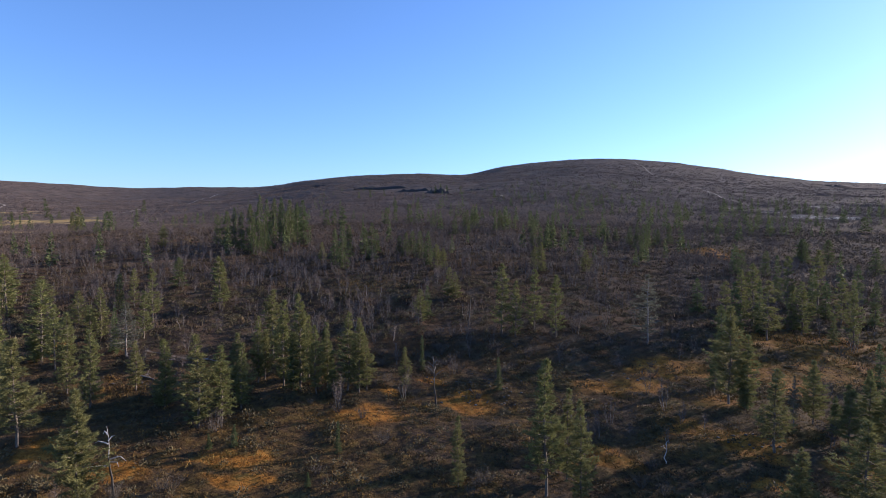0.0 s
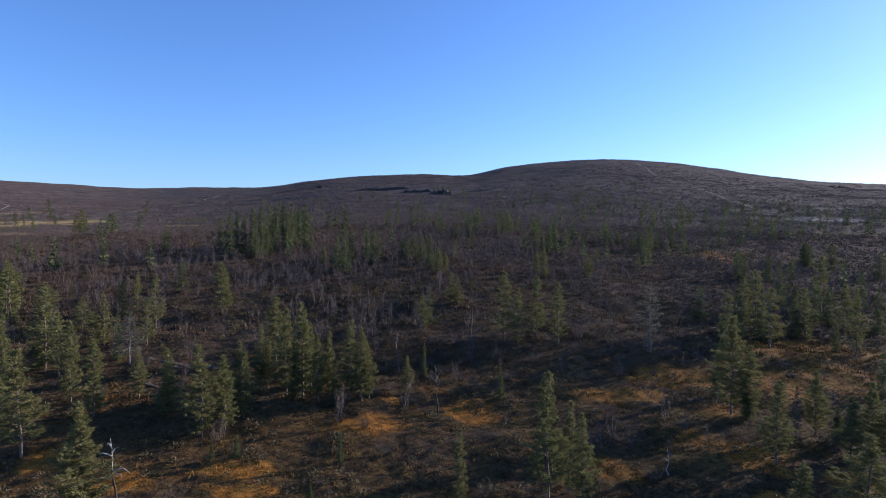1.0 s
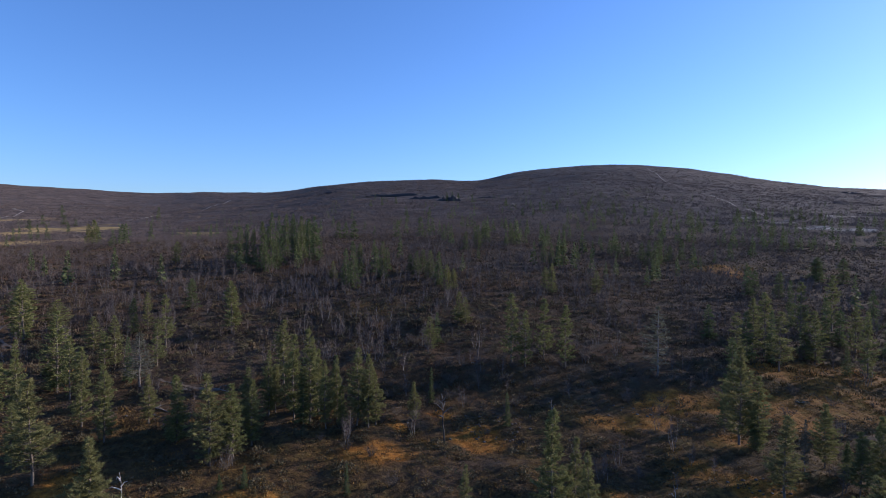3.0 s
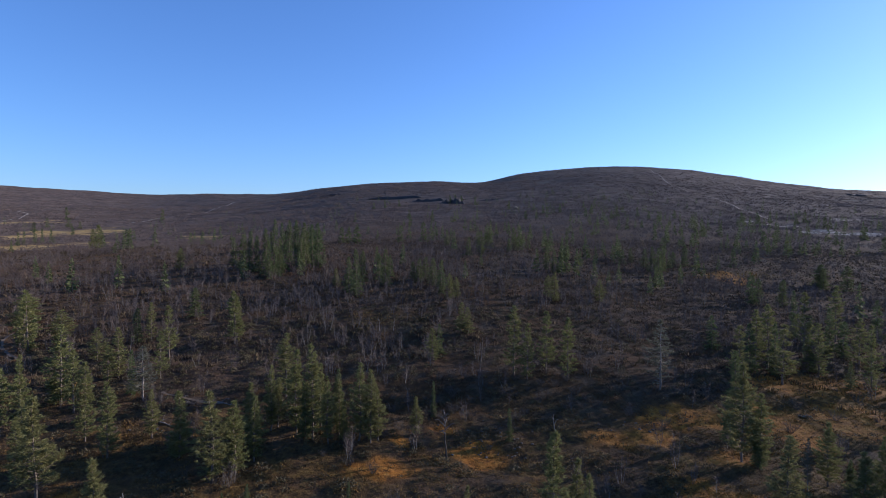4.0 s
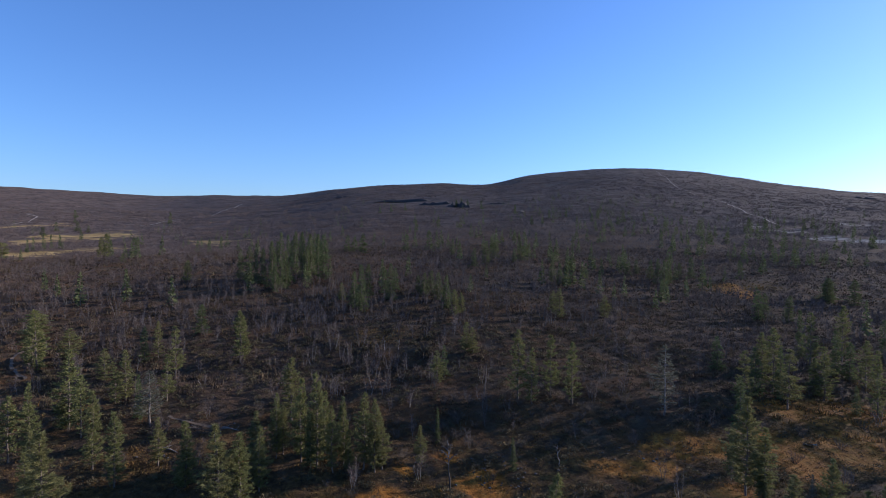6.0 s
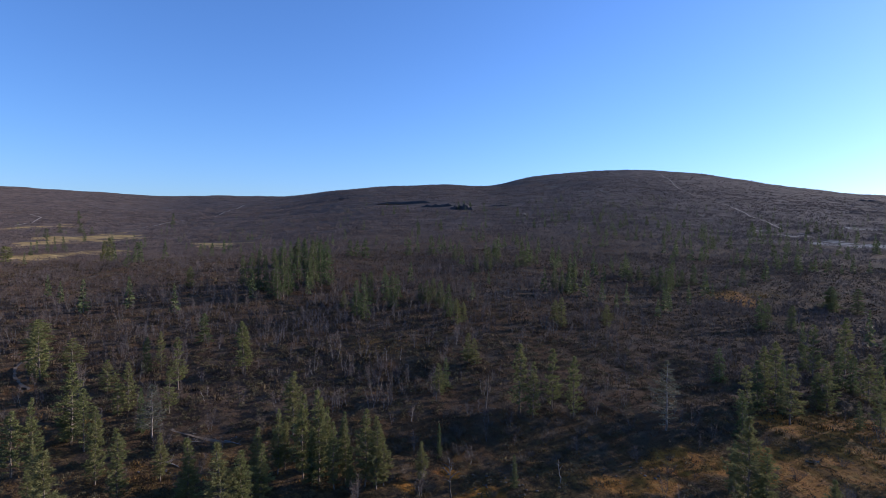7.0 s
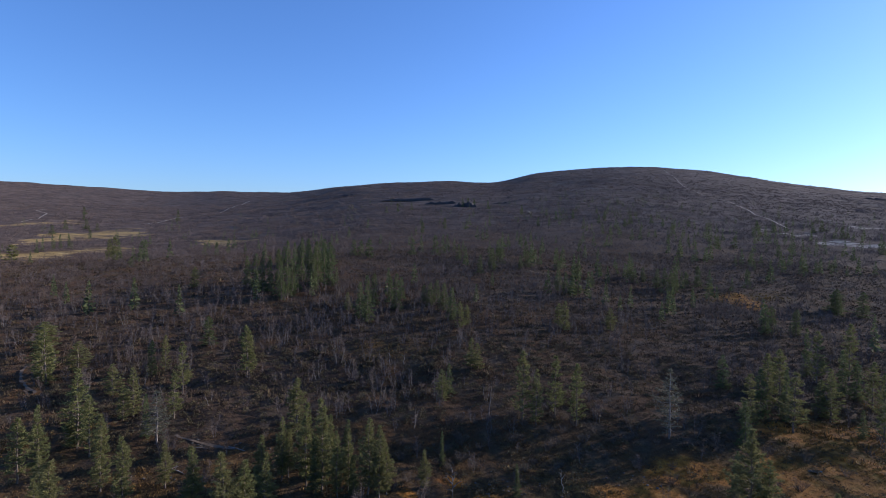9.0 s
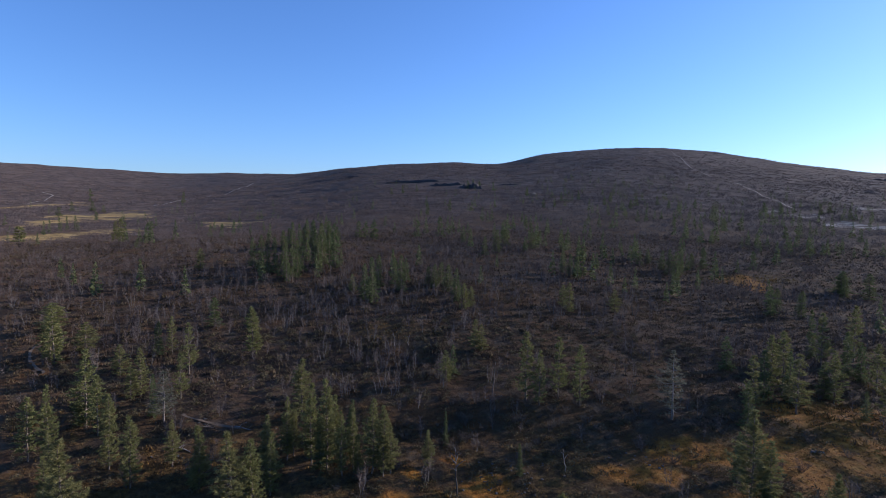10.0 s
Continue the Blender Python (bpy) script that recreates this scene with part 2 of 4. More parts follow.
# outlines of sedge mires and of bare gravel
MIRES = (
    ((-147, 175), (-144, 182), (-151, 204), (-162, 240), (-163, 264), (-162, 278), (-169, 289), (-185, 278), (-186, 256), (-185, 237), (-179, 213)),
    ((-211, 265), (-227, 297), (-225, 314), (-222, 350), (-212, 372), (-266, 476), (-278, 445), (-268, 379), (-262, 346), (-257, 324)),
    ((-141, 300), (-111, 288), (-126, 329), (-163, 351)),
    ((-339, 404), (-344, 455), (-342, 506), (-368, 543), (-358, 472), (-354, 421)),
)
RUST = ((65.8, 141.9, 4.3, 8.0), (-6.2, 49.4, 2.8, 2.0), (-5.6, 54.8, 1.2, 1.2), (-1.3, 57.9, 1.4, 0.8), (2.7, 52.9, 2.6, 2.2), (17.2, 56.0, 4.2, 1.9), (23.0, 60.0, 4.6, 2.3), (12.0, 42.3, 2.1, 1.8), (19.7, 47.0, 2.0, 2.0), (24.0, 44.4, 2.7, 2.4), (24.3, 51.5, 1.9, 1.5), (44.3, 70.2, 10.0, 3.6), (33.3, 59.1, 3.0, 5.6), (41.9, 61.0, 5.0, 4.8), (21.7, 38.8, 1.5, 0.6), (-13.3, 39.0, 2.4, 1.1), (-15.6, 41.6, 3.2, 1.0), (-29.7, 43.0, 2.0, 1.6), (-22.5, 40.0, 2.0, 1.4), (29.2, 40.8, 2.2, 1.8))
BARE = (
    ((170, 354), (182, 360), (187, 371), (176, 367)),
    ((177, 335), (191, 337), (203, 360), (188, 356)),
    ((159, 278), (168, 277), (167, 264), (182, 261), (189, 261), (200, 276), (197, 286), (189, 298), (195, 318), (183, 305), (170, 297)),
    ((242, 389), (263, 389), (266, 384), (275, 397), (262, 419)),
    ((224, 427), (233, 422), (243, 442), (233, 440)),
)


PATHS = (((-68.3, 93.6), (-65.5, 87.1), (-65.2, 84.1), (-63.9, 80.8), (-62.0, 78.5), (-58.7, 75.4), (-56.2, 74.0)),
         ((-32.2, 63.3), (-30.5, 62.5), (-28.9, 62.1), (-27.2, 61.9), (-25.3, 61.2), (-23.9, 61.1)))


TRAILS = (
    ((332, 1032), (289, 849), (268, 766), (244, 640), (257, 596), (238, 519), (218, 432), (196, 372)),
    ((-285, 508), (-300, 570), (-304, 610), (-296, 683), (-318, 780), (-340, 893)),
    ((-372, 470), (-390, 510), (-405, 535), (-424, 570), (-450, 590), (-475, 645)),
)
LEDGES = ((-52, 588, 40), (-5, 521, 20), (-22, 560, 22), (33, 556, 20))  # dark rock ledges: middle and reach


def off_path(x, y):
    """False within a step of the footpaths and trails, and before the rock ledges."""
    clear = np.full(np.shape(x), True)
    for cx, cy, reach in LEDGES:
        clear &= np.hypot(x - cx, (y - cy + 8) / 0.9) > reach
    for line, near in [(p, 0.75) for p in PATHS] + [(p, 2.2) for p in TRAILS]:
        for (ax, ay), (bx, by) in zip(line, line[1:]):
            t = np.clip(((x - ax) * (bx - ax) + (y - ay) * (by - ay)) / ((bx - ax) ** 2 + (by - ay) ** 2), 0, 1)
            clear &= np.hypot(x - ax - t * (bx - ax), y - ay - t * (by - ay)) > near
    return clear


def inside(x, y, outline):
    """1 within a closed outline, 0 outside it."""
    odd = np.zeros(np.shape(x), bool)
    for (ax, ay), (bx, by) in zip(outline, outline[1:] + outline[:1]):
        if ay != by:
            odd ^= ((ay > y) != (by > y)) & (x < ax + (y - ay) * (bx - ax) / (by - ay))
    return odd * 1.0


def land_cover(x, y):
    """How much of bog heath, open fell, sedge mire and bare gravel there is at (x, y)."""
    r = np.hypot(x, y)
    edge = 60 + 0.38 * np.maximum(x - 8, 0) - 0.1 * np.minimum(x, 0) + 4 * waves(x, y, 30, 4, 11)
    wet = smooth(edge + 8, edge - 8, y) * smooth(-70, -5, x + 3 * waves(x, y, 18, 4, 12) + 12) * 0.9 + 0.1
    wet = np.maximum(wet, around(x, y, 67, 146, 14, 5, 10)) + 0.5 * around(x, y, -12, 92, 9, 4)
    fell = smooth(230, 420, r)
    mire, bare = 0 * x, 0 * x
    for e in MIRES:
        mire = np.maximum(mire, inside(x + 5 * waves(x, y, 45, 5, 16), y + 6 * waves(x, y, 38, 5, 17), e))
    for e in BARE:
        bare = np.maximum(bare, inside(x + 3 * waves(x, y, 30, 5, 18), y + 3 * waves(x, y, 26, 5, 19), e))
    rust = 0 * x
    for e in RUST:
        rust = np.maximum(rust, around(x + 0.5 * waves(x, y, 4, 4, 14), y + 0.5 * waves(x, y, 4, 4, 15), *e))
    return {"wet": np.clip(wet, 0, 1), "rust": rust, "fell": fell, "mire": mire, "bare": bare}


def quads(rows, cols, wrap):
    i, j = np.meshgrid(np.arange(rows - 1), np.arange(cols if wrap else cols - 1), indexing="ij")
    k = (j + 1) % cols
    return np.stack([i * cols + j, i * cols + k, (i + 1) * cols + k, (i + 1) * cols + j], -1).reshape(-1, 4)


def mesh_of(name, verts, faces, material, shade=True, second=None, which=None):
    """A mesh from arrays of corners and of faces that all have the same number of corners; faces marked in which take the second material."""
    me = bpy.data.meshes.new(name)
    verts, faces = np.asarray(verts, np.float32), np.asarray(faces, np.int32)
    n = faces.shape[1]
    me.vertices.add(len(verts)), me.loops.add(faces.size), me.polygons.add(len(faces))
    me.vertices.foreach_set("co", verts.ravel())
    me.loops.foreach_set("vertex_index", faces.ravel())
    me.polygons.foreach_set("loop_start", np.arange(0, faces.size, n, dtype=np.int32))
    me.polygons.foreach_set("use_smooth", np.full(len(faces), shade))
    me.update(calc_edges=True)
    me.materials.append(material)
    if second:
        me.materials.append(second)
        me.polygons.foreach_set("material_index", np.asarray(which, np.int32))
    return me


def build_ground():
    az = np.radians(np.concatenate([np.arange(-46, 46, 0.29), np.arange(46, 314, 4.0)]))
    r = np.concatenate([[0.01, 4, 10, 16, 22], np.geomspace(27, 210, 215), np.geomspace(212, 560, 170), np.geomspace(564, 4700, 130)])
    x, y = (r[:, None] * np.sin(az)).ravel(), (r[:, None] * np.cos(az)).ravel()
    me = mesh_of("ground", np.stack([x, y, ground_height(x, y)], -1), quads(len(r), len(az), True)[:, ::-1], HEATH)
    for name, value in land_cover(x, y).items():
        me.attributes.new(name, "FLOAT", "POINT").data.foreach_set("value", value.astype(np.float32))
    return tagged(new("ground", me), "rust and brown heath moorland rising to bare fells", "ground", kind="structure")


ground = build_ground()



# ---- conifers ----
def part(name, me, parent, label=""):
    ob = new(name, me)
    ob.parent = parent
    return tagged(ob, label)


def tube(points, radii, sides):
    """Corners and faces (four each) of a tapering tube along points."""
    points, verts, faces = [Vector(p) for p in points], [], []
    for i, p in enumerate(points):
        d = (points[min(i + 1, len(points) - 1)] - points[max(i - 1, 0)]).normalized()
        a = d.cross(Vector((0.3, 1, 0.2))).normalized()
        b = d.cross(a)
        for k in range(sides):
            t = 2 * math.pi * k / sides
            verts.append(p + (a * math.cos(t) + b * math.sin(t)) * radii[i])
    for i in range(len(points) - 1):
        for k in range(sides):
            m = (k + 1) % sides
            faces.append((i * sides + k, i * sides + m, (i + 1) * sides + m, (i + 1) * sides + k))
    return verts, faces


def joined(name, tubes, material):
    verts, faces = [], []
    for v, f in tubes:
        faces += [tuple(i + len(verts) for i in q) for q in f]
        verts += v
    return mesh_of(name, [tuple(v) for v in verts], faces, material)


def needle_sprays(rng, spots, length, width, blades):
    """Small pointed sprays of needles at each spot (place, outward direction)."""
    verts, faces = [], []
    for p, d in spots:
        for _ in range(blades):
            w = (d * rng.uniform(0.3, 1.0) + Vector((rng.gauss(0, 0.55), rng.gauss(0, 0.55), rng.gauss(0.12, 0.45)))).normalized()
            s = w.cross(Vector((rng.gauss(0, 1), rng.gauss(0, 1), rng.gauss(0, 1)))).normalized() * width * rng.uniform(0.7, 1.3)
            n, a = len(verts), p + Vector((rng.gauss(0, 0.05), rng.gauss(0, 0.05), rng.gauss(0, 0.05)))
            tip = a + w * length * rng.uniform(0.7, 1.35)
            verts += [a - s * 0.8, a + s * 0.8, tip]
            faces.append((n, n + 1, n + 2))
    return verts, faces


def conifer_meshes(seed, kind, detail, half):
    """Trunk with limbs, and crown, of a tree 8 m high and about twice half across. kind: pine, bushy, spruce, dry."""
    rng = random.Random(seed)
    high = 8.0
    lean = [Vector((rng.gauss(0, 0.06), rng.gauss(0, 0.06), 0)) for _ in range(9)]
    stem, p = [], Vector((0, 0, -0.35))
    for i in range(9):
        stem.append(p.copy())
        p = p + Vector((0, 0, (high + 0.2) / 8)) + lean[i]
    drift = stem[-1].xy / 2
    stem = [q - Vector((drift.x, drift.y, 0)) * (q.z / high) for q in stem]

    def on_stem(z):
        k = max(0, min(7.999, (z + 0.35) / (high + 0.2) * 8))
        return stem[int(k)].lerp(stem[int(k) + 1], k - int(k))

    bark = PALE_BARK if kind == "dry" else PINE_BARK
    wood = [tube(stem, [0.095 * (1 - 0.93 * i / 8) + 0.008 for i in range(9)], 6 if detail > 1 else 4)]
    clear = {"pine": rng.uniform(0.06, 0.17), "bushy": 0.03, "spruce": 0.04, "dry": 0.16}[kind]
    spots = []
    step = {3: 0.21, 2: 0.29, 1: 0.5}[detail]
    z, turn = clear * high * 0.6, rng.uniform(0, 6)
    while z < high - 0.15:
        u = z / high
        v = (u - clear) / (1 - clear)
        if v < 0:
            reach, full = half * 0.45 * rng.uniform(0.3, 1), 0.12
        elif kind == "spruce":
            reach, full = half * (1.02 - v) ** 0.8 * (0.8 + 0.2 * math.sin(9 * v + seed)), 1.0
        else:
            reach, full = half * min(1, 0.66 + 1.6 * v) * max(0.05, 1 - v ** 1.25) ** 0.8 * (0.86 + 0.22 * math.sin(8 * v + 2.1 * seed)), 0.85 if kind == "dry" else 0.96
        for k in range(rng.choice((3, 4, 5)) if v >= 0 else 2):
            turn += 2 * math.pi / 4.3 + rng.gauss(0, 0.35)
            length = max(0.12, reach * rng.uniform(0.55, 1.22))
            rise = (rng.uniform(-0.25, 0.2) if kind == "spruce" else rng.uniform(-0.05, 0.45)) + 0.75 * max(0, v - 0.55)
            start = on_stem(z + rng.gauss(0, 0.06 if detail > 1 else 0.2))
            out = Vector((math.cos(turn), math.sin(turn), rise)).normalized()
            bend = Vector((0, 0, -0.14 * length if kind == "spruce" else 0.10 * length))
            tip = start + out * length + bend
            if detail > 1 and length > 0.35:
                wood.append(tube([start, start + out * length * 0.55, tip], [0.028, 0.017, 0.005], 3))
            if rng.random() > full:
                continue
            count = max(1, round(length / {3: 0.165, 2: 0.24, 1: 0.42}[detail] * (1.25 if half > 2 else 1)))
            for m in range(count):
                s = (m + 1) / count
                if kind == "pine" and s < 0.30 and length > 0.8:
                    continue
                q = start + out * length * s + bend * s * s
                side = out.cross(Vector((0, 0, 1))) * rng.gauss(0, 0.17) * min(1, length)
                spots.append((q + side, (out + side * 1.5).normalized()))
        z += step * rng.uniform(0.7, 1.3)
    for m in range(4 if detail > 1 else 2):
        spots.append((on_stem(high - 0.10 * m), Vector((rng.gauss(0, 0.2), rng.gauss(0, 0.2), 1)).normalized()))
    size = {3: (0.23, 0.026, 19), 2: (0.30, 0.050, 11), 1: (0.55, 0.16, 8)}[detail]
    if kind == "dry":
        size = (size[0] * 0.9, size[1] * 0.75, size[2])
    v, f = needle_sprays(rng, spots, *size)
    crown = mesh_of("crown", [tuple(q) for q in v], f, {"pine": PINE_NEEDLES, "bushy": PINE_NEEDLES, "spruce": SPRUCE_NEEDLES, "dry": DRY_NEEDLES}[kind], False)
    return joined("trunk", wood, bark), crown


CONIFER_WORDS = {
    "pine": ("pine_tree", "pine", "sparse-crowned green Scots pine with a bare lower trunk"),
    "bushy": ("pine_tree", "pine", "bushy yellow-green pine branched down to the heath"),
    "spruce": ("spruce_tree", "spruce", "narrow dark green spruce branched down to the heath"),
    "dry": ("dying_pine", "pine", "half-dead grey pine with thin needles and pale trunk")}
first_of = {}
tree_turn = random.Random(7)


def conifer(x, y, high, wide, kind, group):
    far = math.hypot(x, y)
    wide *= tree_turn.uniform(0.9, 1.3) if 100 < far < 240 else 1.0
    wide *= 0.8 if far > 240 else 1.0 if far > 180 else 1.12
    detail = 3 if far < 68 else 2 if far < 190 else 1
    half = 2.3 if wide * 8 / high > 3.9 and detail == 3 else 1.5
    key = (kind, detail, tree_turn.randrange({3: 4, 2: 3, 1: 2}[detail] if half < 2 else 2), half)
    m = pose(x, y, float(ground_height(x, y)), 0, 0, tree_turn.uniform(0, 360)) @ Matrix.Diagonal((wide / half / 1.93, wide / half / 1.93, high / 8, 1))
    if key in first_of:
        ob = copy_thing(first_of[key], m @ Matrix.Diagonal((*(1 / s for s in first_of[key].scale), 1)))
    else:
        name, category, label = CONIFER_WORDS[kind]
        ob = first_of[key] = new(name)
        trunk, crown = conifer_meshes(10 * key[2] + detail + 5, kind, detail, half)
        part("trunk", trunk, ob)
        part("crown", crown, ob)
        ob.matrix_basis = m
        tagged(ob, label, category)
    return tagged(ob, group=group)


# place east and north of the start, height, width
GROVES = []
GROVES.append(("pines and spruces in the hollow", "pine", (
    (-18.6, 63.9, 7.0, 3.0), (-15.0, 55.0, 8.1, 2.4), (-8.9, 54.0, 7.3, 2.7), (-11.6, 53.6, 6.3, 1.9), (-10.9, 54.6, 6.2, 1.6),
    (6.7, 37.5, 9.0, 2.7), (8.4, 39.4, 6.3, 2.0), (7.0, 69.2, 8.2, 2.8), (8.5, 68.3, 6.5, 2.1), (10.9, 70.0, 7.3, 2.3),
    (13.3, 69.1, 7.4, 2.4), (39.0, 70.3, 7.1, 3.0), (33.3, 69.0, 7.1, 2.6), (24.9, 50.7, 8.5, 4.2), (26.1, 50.1, 6.3, 2.3),
    (24.7, 43.2, 6.3, 2.7), (30.3, 47.7, 5.3, 2.5), (30.6, 43.9, 5.0, 2.4), (32.8, 44.6, 5.8, 2.7), (25.8, 35.1, 6.4, 4.2),
    (33.4, 43.8, 4.7, 2.7), (-17.2, 56.5, 4.8, 1.6), (-13.1, 57.0, 6.2, 1.9), (-17.3, 49.9, 5.7, 2.1),
)))
GROVES.append(("pines and spruces in the hollow", "pine", (
    (-41.7, 60.6, 8.4, 3.5), (-39.2, 58.9, 6.6, 2.2), (-31.6, 43.0, 8.1, 3.4), (-36.1, 47.6, 6.5, 1.4), (-34.0, 52.7, 7.4, 2.3),
    (-30.4, 50.2, 6.8, 2.2), (-28.4, 53.9, 4.6, 1.9), (-19.6, 46.6, 7.5, 3.2), (-18.2, 47.9, 6.2, 2.6), (-19.2, 54.3, 5.3, 2.1),
    (-17.7, 55.7, 6.4, 1.9), (-13.3, 54.4, 9.0, 2.6), (-7.7, 53.6, 6.9, 1.9), (-7.1, 54.2, 4.9, 1.8), (-42.8, 53.6, 6.3, 2.6),
    (-57.6, 77.1, 8.4, 3.4), (-40.7, 53.4, 7.9, 2.1), (-35.2, 45.7, 5.2, 1.6),
)))
GROVES.append(("pines and spruces in the hollow", "bushy", (
    (-3.7, 56.2, 3.8, 1.6), (8.8, 36.8, 6.5, 2.1), (1.0, 38.2, 4.7, 1.2), (21.4, 34.7, 4.5, 2.5), (-22.4, 35.7, 7.6, 3.7),
    (-24.2, 50.5, 5.9, 2.3), (-42.2, 60.3, 3.2, 1.8),
)))
GROVES.append(("pines and spruces in the hollow", "spruce", (
    (-2.2, 60.8, 3.7, 0.8), (5.3, 55.5, 3.2, 0.9), (-7.8, 43.0, 2.4, 0.6), (-15.5, 43.1, 1.7, 0.7), (-17.4, 43.1, 1.2, 0.6),
    (-8.9, 38.1, 1.0, 0.5), (-17.9, 52.0, 3.3, 1.4), (-13.9, 54.3, 5.3, 1.7), (-10.2, 54.0, 3.9, 1.3), (31.2, 65.5, 5.1, 2.1),
    (25.9, 49.9, 4.1, 1.4), (25.8, 55.3, 4.9, 1.3), (31.1, 46.0, 3.1, 1.4), (42.2, 56.3, 4.4, 1.6), (-11.7, 58.3, 5.3, 1.7),
    (-35.1, 62.5, 4.9, 1.2),
)))
GROVES.append(("pines and spruces in the hollow", "dry", (
    (28.4, 47.1, 4.2, 1.0), (-33.4, 61.7, 5.8, 3.0), (22.9, 65.7, 7.8, 3.6),
)))
GROVES.append(("trees on the near terrace", "pine", (
    (-56.4, 82.3, 4.4, 3.8), (-67.1, 89.9, 4.5, 4.7), (-31.2, 81.8, 7.4, 2.7), (39.6, 74.9, 8.3, 3.0), (39.0, 76.6, 7.4, 2.6),
    (51.5, 87.7, 7.9, 2.4), (45.8, 74.6, 6.7, 2.9), (57.5, 89.9, 8.5, 3.2), (53.9, 79.2, 6.5, 2.7), (48.6, 69.2, 7.8, 2.2),
    (-59.0, 78.5, 6.8, 3.6), (-45.9, 73.8, 4.3, 2.6), (-39.8, 67.9, 5.9, 2.4), (-40.4, 67.0, 4.3, 1.8), (-43.6, 82.7, 5.6, 1.8),
    (-37.7, 75.9, 6.9, 2.3), (-34.3, 67.1, 5.5, 1.9), (-31.2, 82.6, 6.3, 2.7),
)))
GROVES.append(("trees on the near terrace", "spruce", (
    (-2.0, 76.2, 4.1, 1.4), (36.6, 84.2, 4.8, 2.2), (51.6, 90.5, 7.6, 2.0), (62.9, 114.4, 5.0, 2.5), (88.8, 120.3, 5.8, 3.5),
    (39.6, 73.1, 6.5, 2.1), (37.1, 74.3, 6.1, 2.4), (52.1, 82.6, 6.4, 2.2), (45.1, 75.7, 4.8, 2.2), (53.7, 82.1, 5.1, 2.4),
    (46.6, 69.7, 3.4, 1.4), (65.1, 91.8, 6.2, 2.2), (58.0, 78.6, 6.1, 2.0), (-45.3, 82.1, 5.0, 2.1), (-42.7, 94.8, 4.8, 2.7),
    (-18.6, 109.2, 8.8, 2.3), (-2.7, 109.7, 6.2, 2.1),
)))
GROVES.append(("trees of the open birch wood", "spruce", (
    (-50.1, 171.7, 5.9, 3.8), (-48.3, 174.3, 7.6, 3.4), (-44.6, 170.3, 6.9, 3.4), (-43.2, 174.3, 7.5, 3.5), (-41.0, 173.9, 5.7, 3.1),
    (-39.4, 199.5, 5.5, 2.8), (-36.4, 197.7, 5.5, 2.7), (-32.7, 191.6, 6.5, 2.7), 
    (-19.1, 200.4, 5.7, 2.3), (-11.4, 200.9, 6.9, 3.5), (-3.0, 184.4, 5.2, 2.2), (3.2, 160.9, 5.1, 2.5), (6.7, 167.0, 6.3, 2.9),
    (9.8, 176.3, 4.4, 2.4), (83.6, 136.8, 5.1, 3.7), (86.8, 132.4, 5.7, 3.3), (139.3, 194.3, 5.0, 3.2), (137.6, 216.8, 5.0, 2.9),
    (123.3, 228.8, 5.0, 3.0), (114.6, 222.5, 4.7, 3.4), (20.2, 208.2, 5.1, 2.4), (-54.6, 172.2, 5.6, 3.2),
)))
GROVES.append(("trees of the open birch wood", "spruce", (
    (-53.7, 140.5, 7.1, 2.2), (-50.7, 137.8, 8.3, 2.4), (-47.3, 133.0, 9.3, 2.3), (-45.7, 133.3, 8.3, 2.3), (-43.0, 131.5, 10.6, 2.6),
    (-40.2, 128.7, 12.8, 2.5), (-40.5, 135.8, 11.5, 2.6), (-43.0, 149.9, 10.8, 2.6), (-39.5, 144.1, 11.5, 2.8), (-37.4, 144.1, 10.9, 2.8),
    (-36.4, 147.1, 10.0, 2.6), (-33.7, 142.2, 10.9, 2.8), (-40.8, 126.5, 8.0, 2.2), (-39.6, 130.5, 8.6, 2.0), (-36.4, 136.9, 8.7, 2.4),
    (-20.5, 112.0, 7.0, 2.2), (-19.6, 122.5, 6.7, 2.1), (-16.3, 123.4, 5.6, 2.4), (-14.3, 118.1, 7.4, 2.5), (-14.4, 127.3, 4.9, 2.2),
    (-9.1, 122.6, 3.8, 2.1), (-7.7, 121.2, 4.9, 2.1), (-6.5, 123.4, 4.8, 2.1), (-4.5, 117.1, 5.5, 2.3),
)))
GROVES.append(("trees of the open birch wood", "spruce", (
    (45.2, 161.2, 4.0, 2.2), (47.9, 163.2, 4.1, 2.2), (49.3, 155.4, 5.0, 2.4), (49.3, 149.0, 6.4, 2.6), (48.2, 141.5, 7.0, 2.7),
    (52.4, 150.6, 6.3, 2.3), (57.7, 157.8, 4.1, 2.1), (60.7, 157.8, 5.6, 2.1), (31.3, 149.9, 4.0, 1.9), (74.1, 159.0, 5.1, 2.1),
    (21.7, 141.3, 7.2, 2.2), (23.1, 139.4, 5.0, 1.9), (57.0, 114.0, 5.6, 2.4), (60.5, 118.7, 4.5, 2.0), (83.1, 136.2, 4.9, 2.3),
    (82.3, 133.4, 4.7, 2.3), (17.0, 172.8, 4.5, 2.3), (14.9, 167.8, 4.0, 1.9),
)))
